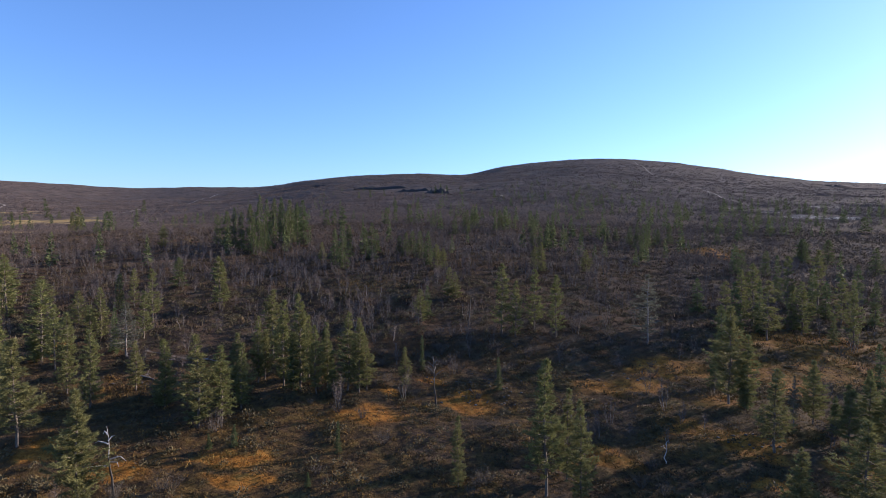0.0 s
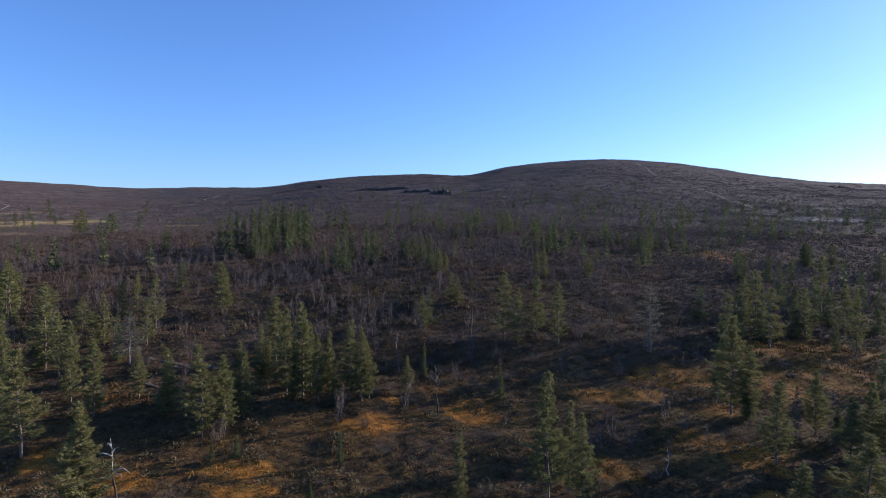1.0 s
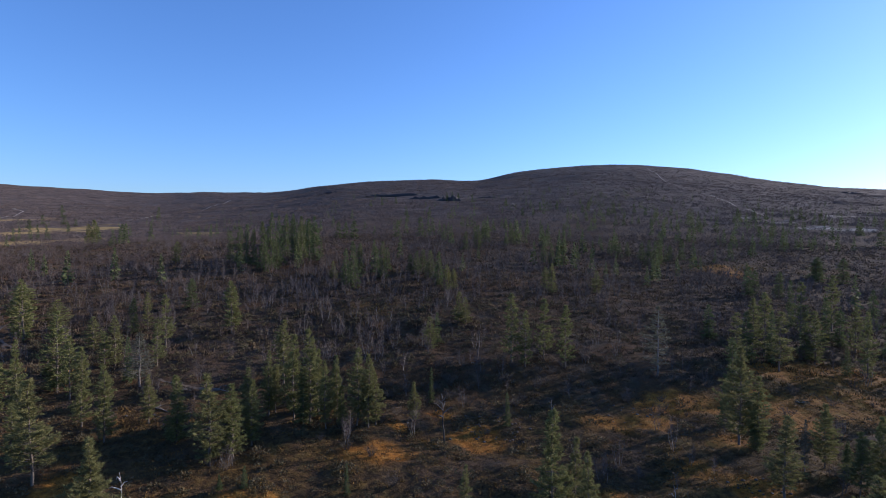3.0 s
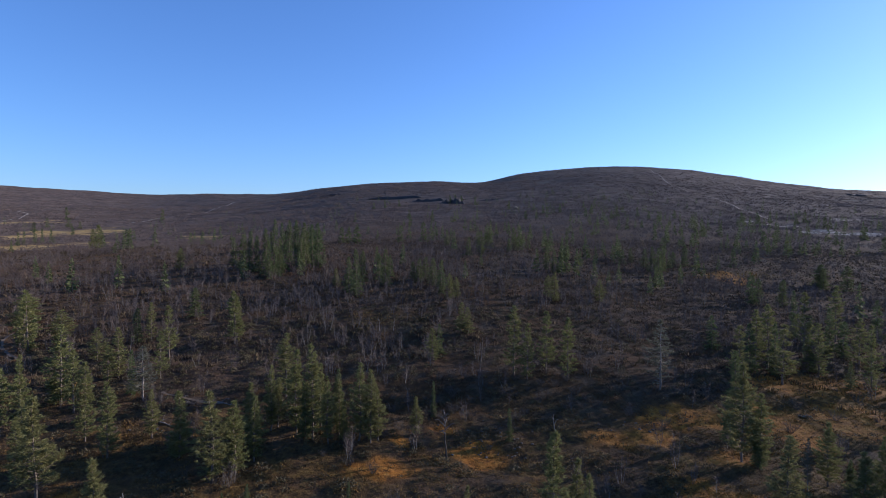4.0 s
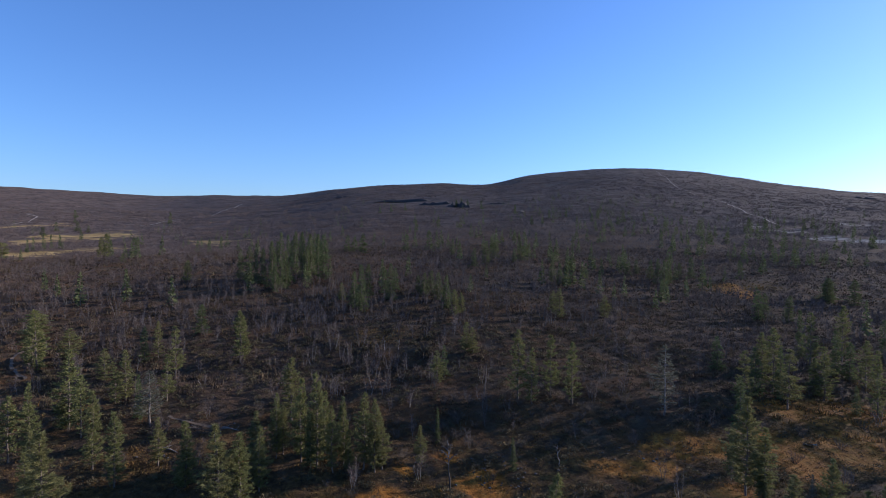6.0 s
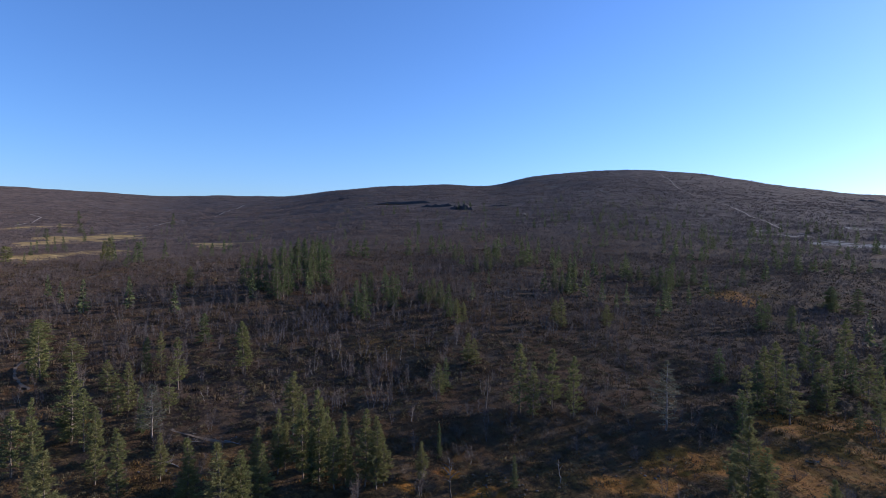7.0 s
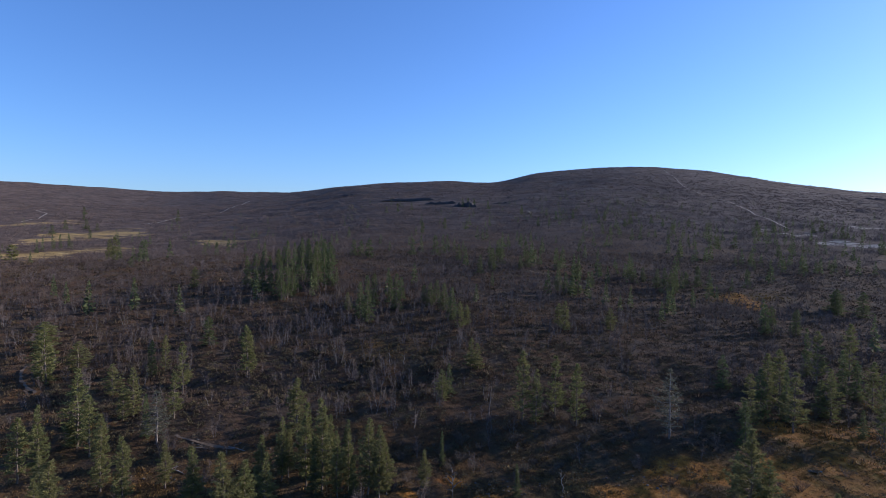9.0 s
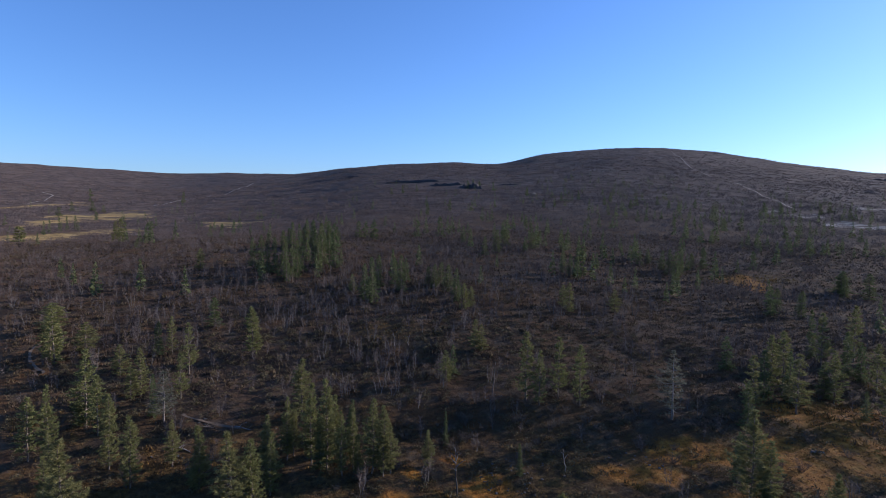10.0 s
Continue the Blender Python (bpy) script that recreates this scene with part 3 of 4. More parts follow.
GROVES.append(("scattered trees below the fell", "spruce", (
    (114.6, 259.1, 5.5, 3.8), (106.8, 258.0, 5.0, 3.2),
    (165.6, 348.0, 6.7, 3.7), (160.6, 235.2, 5.4, 3.8), (196.0, 318.6, 6.1, 4.3), (210.1, 361.4, 6.9, 4.8), (202.2, 356.5, 6.5, 3.9),
    (172.4, 342.9, 7.2, 3.3), (188.0, 358.9, 6.9, 3.5), (-405.8, 600.9, 8.1, 6.3), (-290.6, 433.0, 7.5, 6.0), (-293.3, 413.4, 7.1, 4.9),
    (-271.3, 369.8, 6.0, 5.3), (-280.3, 430.1, 5.4, 4.4), (-279.7, 551.0, 10.6, 5.9), (-6.9, 517.7, 7.4, 4.0), (-2.0, 523.7, 8.0, 4.0),
    (3.0, 523.0, 7.0, 4.0), (14.4, 483.3, 6.9, 3.7), (-65.7, 460.0, 5.3, 3.6), (37.7, 432.2, 7.0, 3.8),
)))
GROVES.append(("scattered trees below the fell", "spruce", (
    (98.0, 363.7, 5.9, 3.6), (90.0, 346.3, 5.3, 3.4), (112.0, 369.4, 6.0, 3.3), (113.5, 352.0, 5.4, 3.2), (87.7, 264.1, 4.6, 2.7),
    (131.4, 359.4, 5.5, 3.3), (113.3, 283.7, 5.2, 2.9), (68.8, 396.3, 6.1, 3.1), (79.0, 364.5, 5.9, 3.2), (86.4, 381.8, 6.6, 3.0),
    (40.4, 348.4, 5.3, 3.0), (57.3, 395.8, 6.1, 3.1), (-14.0, 332.5, 7.0, 3.2), (-25.3, 314.2, 6.9, 3.3), (-58.0, 469.0, 6.7, 3.2),
    (-48.7, 488.0, 6.1, 3.3),
)))
GROVES.append(("trees on the near terrace", "bushy", (
    (-1.1, 105.0, 4.8, 2.0), (0.1, 107.4, 3.8, 1.9), (17.8, 106.4, 5.4, 2.0), (17.2, 110.2, 4.2, 1.7), (0.9, 84.8, 4.4, 2.1),
    (1.8, 84.4, 3.9, 1.8), (-2.8, 73.9, 4.0, 2.2),
)))
GROVES.append(("trees of the open birch wood", "bushy", (
    (26.6, 109.0, 4.2, 2.3), (-64.7, 136.0, 5.1, 2.4), (-24.1, 117.5, 3.7, 1.6),
)))

GROVES.append(("trees round the sedge mire", "spruce", (
    (-179.3, 235.5, 5.6, 2.1), (-186.5, 248.4, 5.9, 2.2), (-190.1, 259.5, 6.9, 2.3), (-193.0, 268.6, 6.9, 2.1), (-195.1, 277.4, 7.1, 2.2),
    (-231.7, 348.1, 5.8, 3.1), (-108.1, 189.3, 6.3, 3.0), (-97.3, 164.9, 2.8, 1.5), (-97.5, 212.5, 4.6, 1.9), (-90.2, 206.0, 4.8, 1.8),
    (-94.2, 225.9, 6.0, 2.2), (-108.7, 192.7, 6.5, 2.3), (-369.6, 546.9, 7.5, 3.2),
)))
GROVES.append(("trees round the sedge mire", "bushy", (
    (-114.9, 185.5, 8.1, 3.1), (-150.4, 186.1, 5.6, 4.8), (-126.8, 201.3, 7.2, 2.6),
)))

for group, kind, rows in GROVES:
    for row in rows:
        conifer(*row, kind, group)



# ---- bare mountain birches ----
def bent_stem(rng, foot, tip, sag, wide, sides=3):
    mid = (foot + tip) / 2 + Vector((rng.gauss(0, sag), rng.gauss(0, sag), 0))
    return tube([foot, mid, tip], [wide, wide * 0.7, wide * 0.22], sides)


def triangles(faces):
    return [t for a, b, c, d in faces for t in ((a, b, c), (a, c, d))]


def birch_arrays(seed, stems, twigs, twig_wide, high=2.9, slim=False):
    """One leafless birch: a list of stems (corners, triangles) and its twigs. slim: stems are plain blades, for trees far off."""
    rng = random.Random(seed)
    trunks, twig_v, twig_f, tips = [], [], [], []
    for k in range(stems):
        a = rng.uniform(0, 6.28)
        foot = Vector((math.cos(a), math.sin(a), 0)) * 0.10 * (stems - 1) + Vector((0, 0, -0.15))
        tip = foot + Vector((math.cos(a) * rng.uniform(0.15, 0.85), math.sin(a) * rng.uniform(0.15, 0.85), high * rng.uniform(0.7, 1.0)))
        if slim:
            side = Vector((math.cos(a + 1.2), math.sin(a + 1.2), 0)) * twig_wide * 0.55
            trunks.append(([foot - side, foot + side, tip], [(0, 1, 2)]))
        else:
            v, f = bent_stem(rng, foot, tip, 0.14, 0.034)
            trunks.append((v, triangles(f)))
        tips.append((foot, tip))
    for _ in range(twigs):
        foot, tip = rng.choice(tips)
        u = rng.uniform(0.22, 1.0)
        p = foot.lerp(tip, u) + Vector((rng.gauss(0, 0.05), rng.gauss(0, 0.05), 0))
        a, out = rng.uniform(0, 6.28), rng.uniform(0.3, 1.15) * (1.6 if slim else 1.25)
        d = Vector((math.cos(a) * out, math.sin(a) * out, rng.uniform(0.2, 0.95))).normalized()
        length = rng.uniform(0.5, 1.2) * (1.15 - 0.6 * u) * high / 2.9
        side = d.cross(Vector((rng.gauss(0, 1), rng.gauss(0, 1), rng.gauss(0, 1)))).normalized() * twig_wide * rng.uniform(0.6, 1.3)
        n = len(twig_v)
        twig_v += [p - side, p + side, p + d * length]
        twig_f.append((n, n + 1, n + 2))
        if not slim and rng.random() < 0.7:
            q = p + d * length * 0.4
            e = (d + Vector((rng.gauss(0, 0.6), rng.gauss(0, 0.6), rng.gauss(0.1, 0.3)))).normalized() * length * 0.6
            n = len(twig_v)
            twig_v += [q - side * 0.7, q + side * 0.7, q + e]
            twig_f.append((n, n + 1, n + 2))
    return [(np.array([tuple(q) for q in v]), np.array(f)) for v, f in trunks], np.array([tuple(v) for v in twig_v]), np.array(twig_f)


def spread(kinds, places, sizes, seed):
    """Many copies of a few shapes as one set of arrays: kinds is a list of (corners, triangles)."""
    rng = np.random.RandomState(seed)
    which, turn = rng.randint(len(kinds), size=len(places)), rng.uniform(0, 2 * math.pi, len(places))
    verts, faces, marks, start = [], [], [], 0
    for k, (v, f, m) in enumerate(kinds):
        sel = which == k
        c, s = np.cos(turn[sel])[:, None], np.sin(turn[sel])[:, None]
        x, y = v[None, :, 0] * c - v[None, :, 1] * s, v[None, :, 0] * s + v[None, :, 1] * c
        p = np.stack([x, y, np.broadcast_to(v[None, :, 2], x.shape)], -1) * sizes[sel][:, None, None] + places[sel][:, None, :]
        n = sel.sum()
        verts.append(p.reshape(-1, 3))
        faces.append((f[None] + (np.arange(n) * len(v))[:, None, None] + start).reshape(-1, 3))
        marks.append(np.tile(m, n))
        start += n * len(v)
    return np.concatenate(verts), np.concatenate(faces), np.concatenate(marks)


def sown(r_low, r_high, density, seed, az=42, keep=None):
    """Random places on the land between two distances, thinned by keep(x, y) in 0..1."""
    rng = np.random.RandomState(seed)
    n = int(density * radians(2 * az) / 2 * (r_high ** 2 - r_low ** 2))
    r, a = np.sqrt(rng.uniform(r_low ** 2, r_high ** 2, n)), np.radians(rng.uniform(-az, az, n))
    x, y = r * np.sin(a), r * np.cos(a)
    if keep is not None:
        ok = rng.uniform(size=n) < keep(x, y)
        x, y = x[ok], y[ok]
    return np.stack([x, y, ground_height(x, y)], -1), rng


def birch_cover(x, y):
    """Where birches stand: in drifts, few on the wet heath and on mires, none high up the fells."""
    cover = land_cover(x, y)
    r = np.hypot(x, y)
    drift = smooth(-0.9, 0.7, waves(x, y, 21, 5, 21) + 0.6 * waves(x, y, 60, 4, 22))
    keep = (0.36 + 0.64 * drift) * (1 - 0.82 * cover["wet"]) * (1 - 0.95 * np.maximum(cover["mire"], cover["bare"]))
    return keep * off_path(x, y) * smooth(1150, 700, r + 60 * waves(x, y, 200, 4, 23))


def both(stems, twig_v, twig_f):
    verts, faces, n = [], [], 0
    for v, f in stems:
        verts.append(v), faces.append(f + n)
        n += len(v)
    wood = sum(len(f) for f in faces)
    return np.concatenate(verts + [twig_v]), np.concatenate(faces + [twig_f + n]), np.r_[np.zeros(wood), np.ones(len(twig_f))]


BIRCHES = [birch_arrays(50 + k, 1 + k % 4, 95, 0.016, 2.6 + 0.1 * k) for k in range(8)]
near_birches, rng_b = sown(36, 92, 0.10, 61, 40, birch_cover)
near_birches = near_birches[np.argsort(np.hypot(near_birches[:, 0], near_birches[:, 1]))][:190]
first_birch = {}
for x, y, z in near_birches.tolist():
    k = int(rng_b.randint(8))
    m = pose(x, y, z, 0, 0, float(rng_b.uniform(0, 360))) @ Matrix.Scale(float(rng_b.uniform(0.5, 1.05)), 4)
    if k in first_birch:
        copy_thing(first_birch[k], m @ Matrix.Scale(1 / first_birch[k].scale.x, 4))
        continue
    tree = first_birch[k] = tagged(new("birch_tree"), "leafless mountain birch with pale stems and grey twigs", "birch", "mountain birches")
    stems, tv, tf = BIRCHES[k]
    for wv, wf in stems:
        part("stem", mesh_of("stem", wv, wf, BIRCH_BARK), tree)
    part("crown", mesh_of("crown", tv, tf, TWIGS, False), tree)
    tree.matrix_basis = m

def thicket_arrays(seed, twigs, length, wide, half, high):
    """The rounded grey crown of a birch far off, of a few broad twigs, on a pale stem."""
    rng = random.Random(seed)
    v, f = [Vector((-0.5 * wide, 0, -0.2)), Vector((0.5 * wide, 0, -0.2)), Vector((rng.gauss(0, 0.2), 0, 0.8 * high))], [(0, 1, 2)]
    for _ in range(twigs):
        a, out, up = rng.uniform(0, 6.28), math.sqrt(rng.random()) * half, rng.uniform(0.12, 0.8) * high
        p = Vector((math.cos(a) * out, math.sin(a) * out, up * (1 - 0.35 * out / half)))
        d = Vector((math.cos(a) * rng.uniform(0, 0.7) + rng.gauss(0, 0.3), math.sin(a) * rng.uniform(0, 0.7) + rng.gauss(0, 0.3), rng.uniform(0.05, 0.75))).normalized() * length * rng.uniform(0.6, 1.3)
        side = d.cross(Vector((rng.gauss(0, 1), rng.gauss(0, 1), rng.gauss(0, 0.6)))).normalized() * wide * rng.uniform(0.5, 1.3)
        n = len(v)
        v += [p - side, p + side, p + d]
        f.append((n, n + 1, n + 2))
    return np.array([tuple(q) for q in v]), np.array(f), np.r_[0, np.ones(twigs)]


def fell_cover(x, y):
    """Dwarf birch on the open fell, in patches."""
    cover = land_cover(x, y)
    return (0.15 + 0.85 * smooth(-0.5, 0.8, waves(x, y, 40, 5, 24) + 0.5 * waves(x, y, 130, 4, 25))) * (1 - np.maximum(cover["mire"], cover["bare"])) * off_path(x, y)


edge = float(np.hypot(near_birches[-1, 0], near_birches[-1, 1]))
wood = []
for r_low, r_high, density, twigs, wide, seed in ((edge, 150, 0.26, 74, 0.017, 71), (150, 230, 0.21, 46, 0.026, 72)):
    kinds = [both(*birch_arrays(80 + seed + k, 1 + k % 3, twigs, wide, 2.1 + 0.13 * k, r_low > 140)) for k in range(7)]
    places, rng_b = sown(r_low, r_high, density, seed, 41, birch_cover)
    wood.append(spread(kinds, places, rng_b.uniform(0.55, 1.2, len(places)), seed))
for r_low, r_high, density, twigs, length, wide, half, high, seed, cover in (
        (140, 230, 0.10, 22, 0.6, 0.034, 0.9, 1.7, 75, birch_cover), (230, 330, 0.21, 20, 0.75, 0.060, 1.0, 2.1, 73, birch_cover),
        (330, 520, 0.15, 13, 0.95, 0.10, 1.3, 1.9, 76, birch_cover), (520, 950, 0.058, 9, 1.3, 0.17, 1.7, 1.7, 74, birch_cover),
        (650, 1700, 0.018, 6, 1.3, 0.24, 2.4, 0.45, 77, fell_cover)):
    kinds = [thicket_arrays(180 + seed * 9 + k, twigs, length, wide, half * (0.8 + 0.06 * k), high * (0.75 + 0.08 * k)) for k in range(7)]
    places, rng_b = sown(r_low, r_high, density, seed, 41, cover)
    wood.append(spread(kinds, places, rng_b.uniform(0.6, 1.25, len(places)), seed))
offsets = np.cumsum([0] + [len(w[0]) for w in wood])
birch_wood = mesh_of("birch_wood", np.concatenate([w[0] for w in wood]), np.concatenate([w[1] + o for w, o in zip(wood, offsets)]), BIRCH_BARK, False, TWIGS, np.concatenate([w[2] for w in wood]))
tagged(new("birch_wood", birch_wood), "open wood of leafless grey-violet mountain birches", "birch wood", kind="stuff")


# ---- spruces scattered over the far slopes ----
def far_spruce_arrays(seed, sprays):
    """A slender spruce six metres high, of broad drooping sprays about a thin stem."""
    rng = random.Random(seed)
    v, f = [Vector((-0.07, 0, -0.3)), Vector((0.07, 0, -0.3)), Vector((0, 0, 5.6))], [(0, 1, 2)]
    for k in range(sprays):
        u = (k + rng.random()) / sprays
        a, reach = rng.uniform(0, 6.28), (0.95 * (1 - u) ** 0.8 + 0.12) * rng.uniform(0.65, 1.15)
        p = Vector((0, 0, 0.25 + 5.5 * u))
        tip = p + Vector((math.cos(a) * reach, math.sin(a) * reach, rng.uniform(-0.35, 0.45)))
        side = Vector((-math.sin(a), math.cos(a), rng.gauss(0, 0.8))).normalized() * rng.uniform(0.16, 0.30) * (1.2 - 0.6 * u)
        n = len(v)
        v += [p - side * 0.5 + Vector((0, 0, 0.2)), tip - side, tip + side]
        f.append((n, n + 1, n + 2))
    return np.array([tuple(q) for q in v]), np.array(f), np.r_[0, np.ones(sprays)]


def spruce_cover(x, y):
    cover = land_cover(x, y)
    drift = smooth(-0.7, 1.0, waves(x, y, 55, 5, 26) + 0.7 * waves(x, y, 140, 4, 27))
    side = 0.30 + 0.70 * smooth(-4, 14, np.degrees(np.arctan2(x, y)))
    return drift * side * smooth(680, 420, np.hypot(x, y)) * (1 - np.maximum(cover["mire"], cover["bare"])) * off_path(x, y)


scattered = []
for r_low, r_high, density, sprays, seed in ((125, 250, 0.0150, 110, 31), (250, 380, 0.0125, 80, 32), (380, 680, 0.0080, 50, 33)):
    places, rng_b = sown(r_low, r_high, density, seed, 40, spruce_cover)
    scattered.append(spread([far_spruce_arrays(seed * 7 + k, sprays) for k in range(8)], places, rng_b.uniform(0.55, 1.2, len(places)), seed))
offsets = np.cumsum([0] + [len(w[0]) for w in scattered])
far_spruces = mesh_of("far_spruces", np.concatenate([w[0] for w in scattered]), np.concatenate([w[1] + o for w, o in zip(scattered, offsets)]), PINE_BARK, False, SPRUCE_NEEDLES, np.concatenate([w[2] for w in scattered]))
tagged(new("far_spruces", far_spruces), "slender dark spruces scattered over the birch slopes", "spruces", kind="stuff")


# ---- willow bushes in the hollow ----
def willow_mesh(seed):
    rng = random.Random(seed)
    v, f = [], []
    for _ in range(26):
        a, out = rng.uniform(0, 6.28), rng.uniform(0.1, 0.9)
        foot = Vector((math.cos(a) * 0.15, math.sin(a) * 0.15, -0.05))
        tip = foot + Vector((math.cos(a) * out, math.sin(a) * out, rng.uniform(0.7, 1.35)))
        w, t = bent_stem(rng, foot, tip, 0.10, 0.014)
        f += [tuple(i + len(v) for i in q) for q in triangles(t)]
        v += w
        for _ in range(5):
            p = foot.lerp(tip, rng.uniform(0.35, 1))
            d = Vector((rng.gauss(0, 0.22), rng.gauss(0, 0.22), rng.uniform(0.1, 0.4)))
            s = d.cross(Vector((rng.gauss(0, 1), rng.gauss(0, 1), 0.3))).normalized() * 0.012
            f.append((len(v), len(v) + 1, len(v) + 2))
            v += [p - s, p + s, p + d]
    return mesh_of("willow_bush", [tuple(q) for q in v], f, WILLOW, False)


WILLOWS = [willow_mesh(k) for k in range(5)]
bushes, rng_b = sown(34, 84, 0.11, 66, 38, lambda x, y: smooth(-0.2, 1.0, waves(x, y, 14, 5, 45)) * smooth(84, 66, y))
bank, _ = sown(52, 76, 0.40, 67, 34, lambda x, y: np.exp(-((y - 64 - 0.05 * x) / 4.5) ** 2) * np.exp(-((x - 9) / 20) ** 2))
for x, y, z in np.concatenate([bushes[:210], bank[:80]]).tolist():
    bush = tagged(new("willow_bush", WILLOWS[int(rng_b.randint(5))]), "bare grey willow bush with many thin stems", "bush", "willow bushes")
    bush.matrix_basis = pose(x, y, z, 0, 0, float(rng_b.uniform(0, 360))) @ Matrix.Scale(float(rng_b.uniform(0.4, 0.95)), 4)


# ---- dwarf shrubs and grass of the heath ----
def tuft_arrays(seed, blades, high, wide, flare, across=0.16):
    rng = random.Random(seed)
    v, f = [], []
    for _ in range(blades):
        a, out = rng.uniform(0, 6.28), rng.uniform(0, flare)
        p = Vector((rng.gauss(0, across), rng.gauss(0, across), -0.05))
        d = (Vector((math.cos(a) * out, math.sin(a) * out, 1)).normalized() + p * 0.8) * high * rng.uniform(0.55, 1.2)
        s = Vector((rng.gauss(0, 1), rng.gauss(0, 1), 0)).normalized() * wide * rng.uniform(0.6, 1.4)
        n = len(v)
        v += [p - s, p + s, p + d]
        f.append((n, n + 1, n + 2))
    return np.array([tuple(q) for q in v]), np.array(f), np.zeros(len(f))


def mound_arrays(seed, leaves, half, high, leaf):
    """A low rounded bush of small leafy twig ends."""
    rng = random.Random(seed)
    v, f = [], []
    for _ in range(leaves):
        a, t, s = rng.uniform(0, 6.28), math.acos(rng.random()), rng.uniform(0.55, 1.05)
        p = Vector((math.cos(a) * math.sin(t) * half * s, math.sin(a) * math.sin(t) * half * s, math.cos(t) * high * s - 0.04))
        d = (Vector((p.x, p.y, p.z * 0.8 + 0.15)).normalized() + Vector((rng.gauss(0, 0.5), rng.gauss(0, 0.5), rng.gauss(0, 0.4)))).normalized()
        w = d.cross(Vector((rng.gauss(0, 1), rng.gauss(0, 1), rng.gauss(0, 1)))).normalized() * leaf * rng.uniform(0.5, 1.2)
        n = len(v)
        v += [p - w, p + w, p + d * leaf * rng.uniform(2.0, 4.5)]
        f.append((n, n + 1, n + 2))
    return np.array([tuple(q) for q in v]), np.array(f), np.zeros(len(f))


tufts = {"heath_shrubs": [], "bog_shrubs": [], "dwarf_birch": []}
for r_low, r_high, density, high, wide, blades, seed in ((28, 76, 6.2, 0.22, 0.034, 12, 91), (76, 130, 2.3, 0.50, 0.055, 9, 92), (130, 240, 0.95, 0.60, 0.11, 5, 93)):
    kinds = [tuft_arrays(seed * 9 + k, blades, high, wide, 1.5) for k in range(8)]
    places, rng_b = sown(r_low, r_high, density, seed, 40, off_path)
    size = rng_b.uniform(0.5, 1.25, len(places)) * (0.8 + 0.45 * smooth(-0.5, 1.2, waves(places[:, 0], places[:, 1], 7, 5, 41)))
    bog = land_cover(places[:, 0], places[:, 1])["wet"] * (0.6 + 0.4 * smooth(-0.6, 0.4, waves(places[:, 0], places[:, 1], 9, 5, 42))) > rng_b.uniform(0.3, 0.75, len(places))
    tufts["heath_shrubs"].append(spread(kinds, places[~bog], size[~bog], seed))
    tufts["bog_shrubs"].append(spread(kinds, places[bog], size[bog], seed + 5))
mounds, rng_b = sown(30, 100, 0.95, 97, 40, lambda x, y: (0.2 + 0.8 * smooth(-0.6, 0.7, waves(x, y, 9, 6, 43))) * (1 - 0.9 * land_cover(x, y)["rust"]) * off_path(x, y))
kinds = [mound_arrays(700 + k, 64, 0.45, 0.46, 0.046) for k in range(7)]
tufts["dwarf_birch"].append(spread(kinds, mounds, rng_b.uniform(0.55, 1.25, len(mounds)), 98))
for name, material, label in (("dwarf_birch", OLIVE_SHRUBS, "twiggy olive-brown dwarf birch mounds"), ("heath_shrubs", SHRUBS, "low dark brown and olive heath shrubs"), ("bog_shrubs", BOG_SHRUBS, "low rust and golden bog shrubs and grass")):
    offsets = np.cumsum([0] + [len(w[0]) for w in tufts[name]])
    me = mesh_of(name, np.concatenate([w[0] for w in tufts[name]]), np.concatenate([w[1] + o for w, o in zip(tufts[name], offsets)]), material, False)
    tagged(new(name, me), label, "shrubs", kind="stuff")



# ---- dead trees, stones, water and trails ----
def at_ground(x, y, up=0.0):
    return Vector((x, y, float(ground_height(x, y)) + up))


def dead_tree(x, y, high, lean, branches, label, material=None, foot=None):
    """A standing dead trunk; branches: height share, bearing, length, rise. foot: another bark for the lower half."""
    tree = tagged(new("dead_tree"), label, "dead tree")
    tree.location = at_ground(x, y)
    rng = random.Random(int(100 * high))
    top = Vector((lean[0], lean[1], high))
    stem = [Vector((0, 0, -0.2)).lerp(top, k / 7) + Vector((rng.gauss(0, 0.05), rng.gauss(0, 0.05), 0)) * (0 < k < 7) for k in range(8)]
    girth = [(0.016 if foot else 0.024) * high * (1 - 0.85 * k / 7) for k in range(8)]
    if foot:
        part("trunk", joined("trunk", [tube(stem[:5], [1.25 * g for g in girth[:5]], 7)], foot), tree, "dark barked lower trunk")
        part("broken_top", joined("broken_top", [tube(stem[4:], girth[4:], 7)], material or DEAD_WOOD), tree, "bleached bare top")
    else:
        part("trunk", joined("trunk", [tube(stem, girth, 7)], material or DEAD_WOOD), tree)
    for share, bearing, length, rise in branches:
        a, start = radians(bearing), Vector((0, 0, -0.2)).lerp(top, share)
        out = Vector((math.cos(a), math.sin(a), rise))
        bough = [start, start + out * length * 0.3 + Vector((0, 0, 0.06)), start + out * length * 0.65 + Vector((rng.gauss(0, 0.08), 0, 0.1)), start + out * length + Vector((0, 0, rng.gauss(-0.12, 0.08)))]
        part("branch", joined("branch", [tube(bough, [0.011 * high, 0.009 * high, 0.006 * high, 0.002 * high], 5)], material or DEAD_WOOD), tree)
    return tree


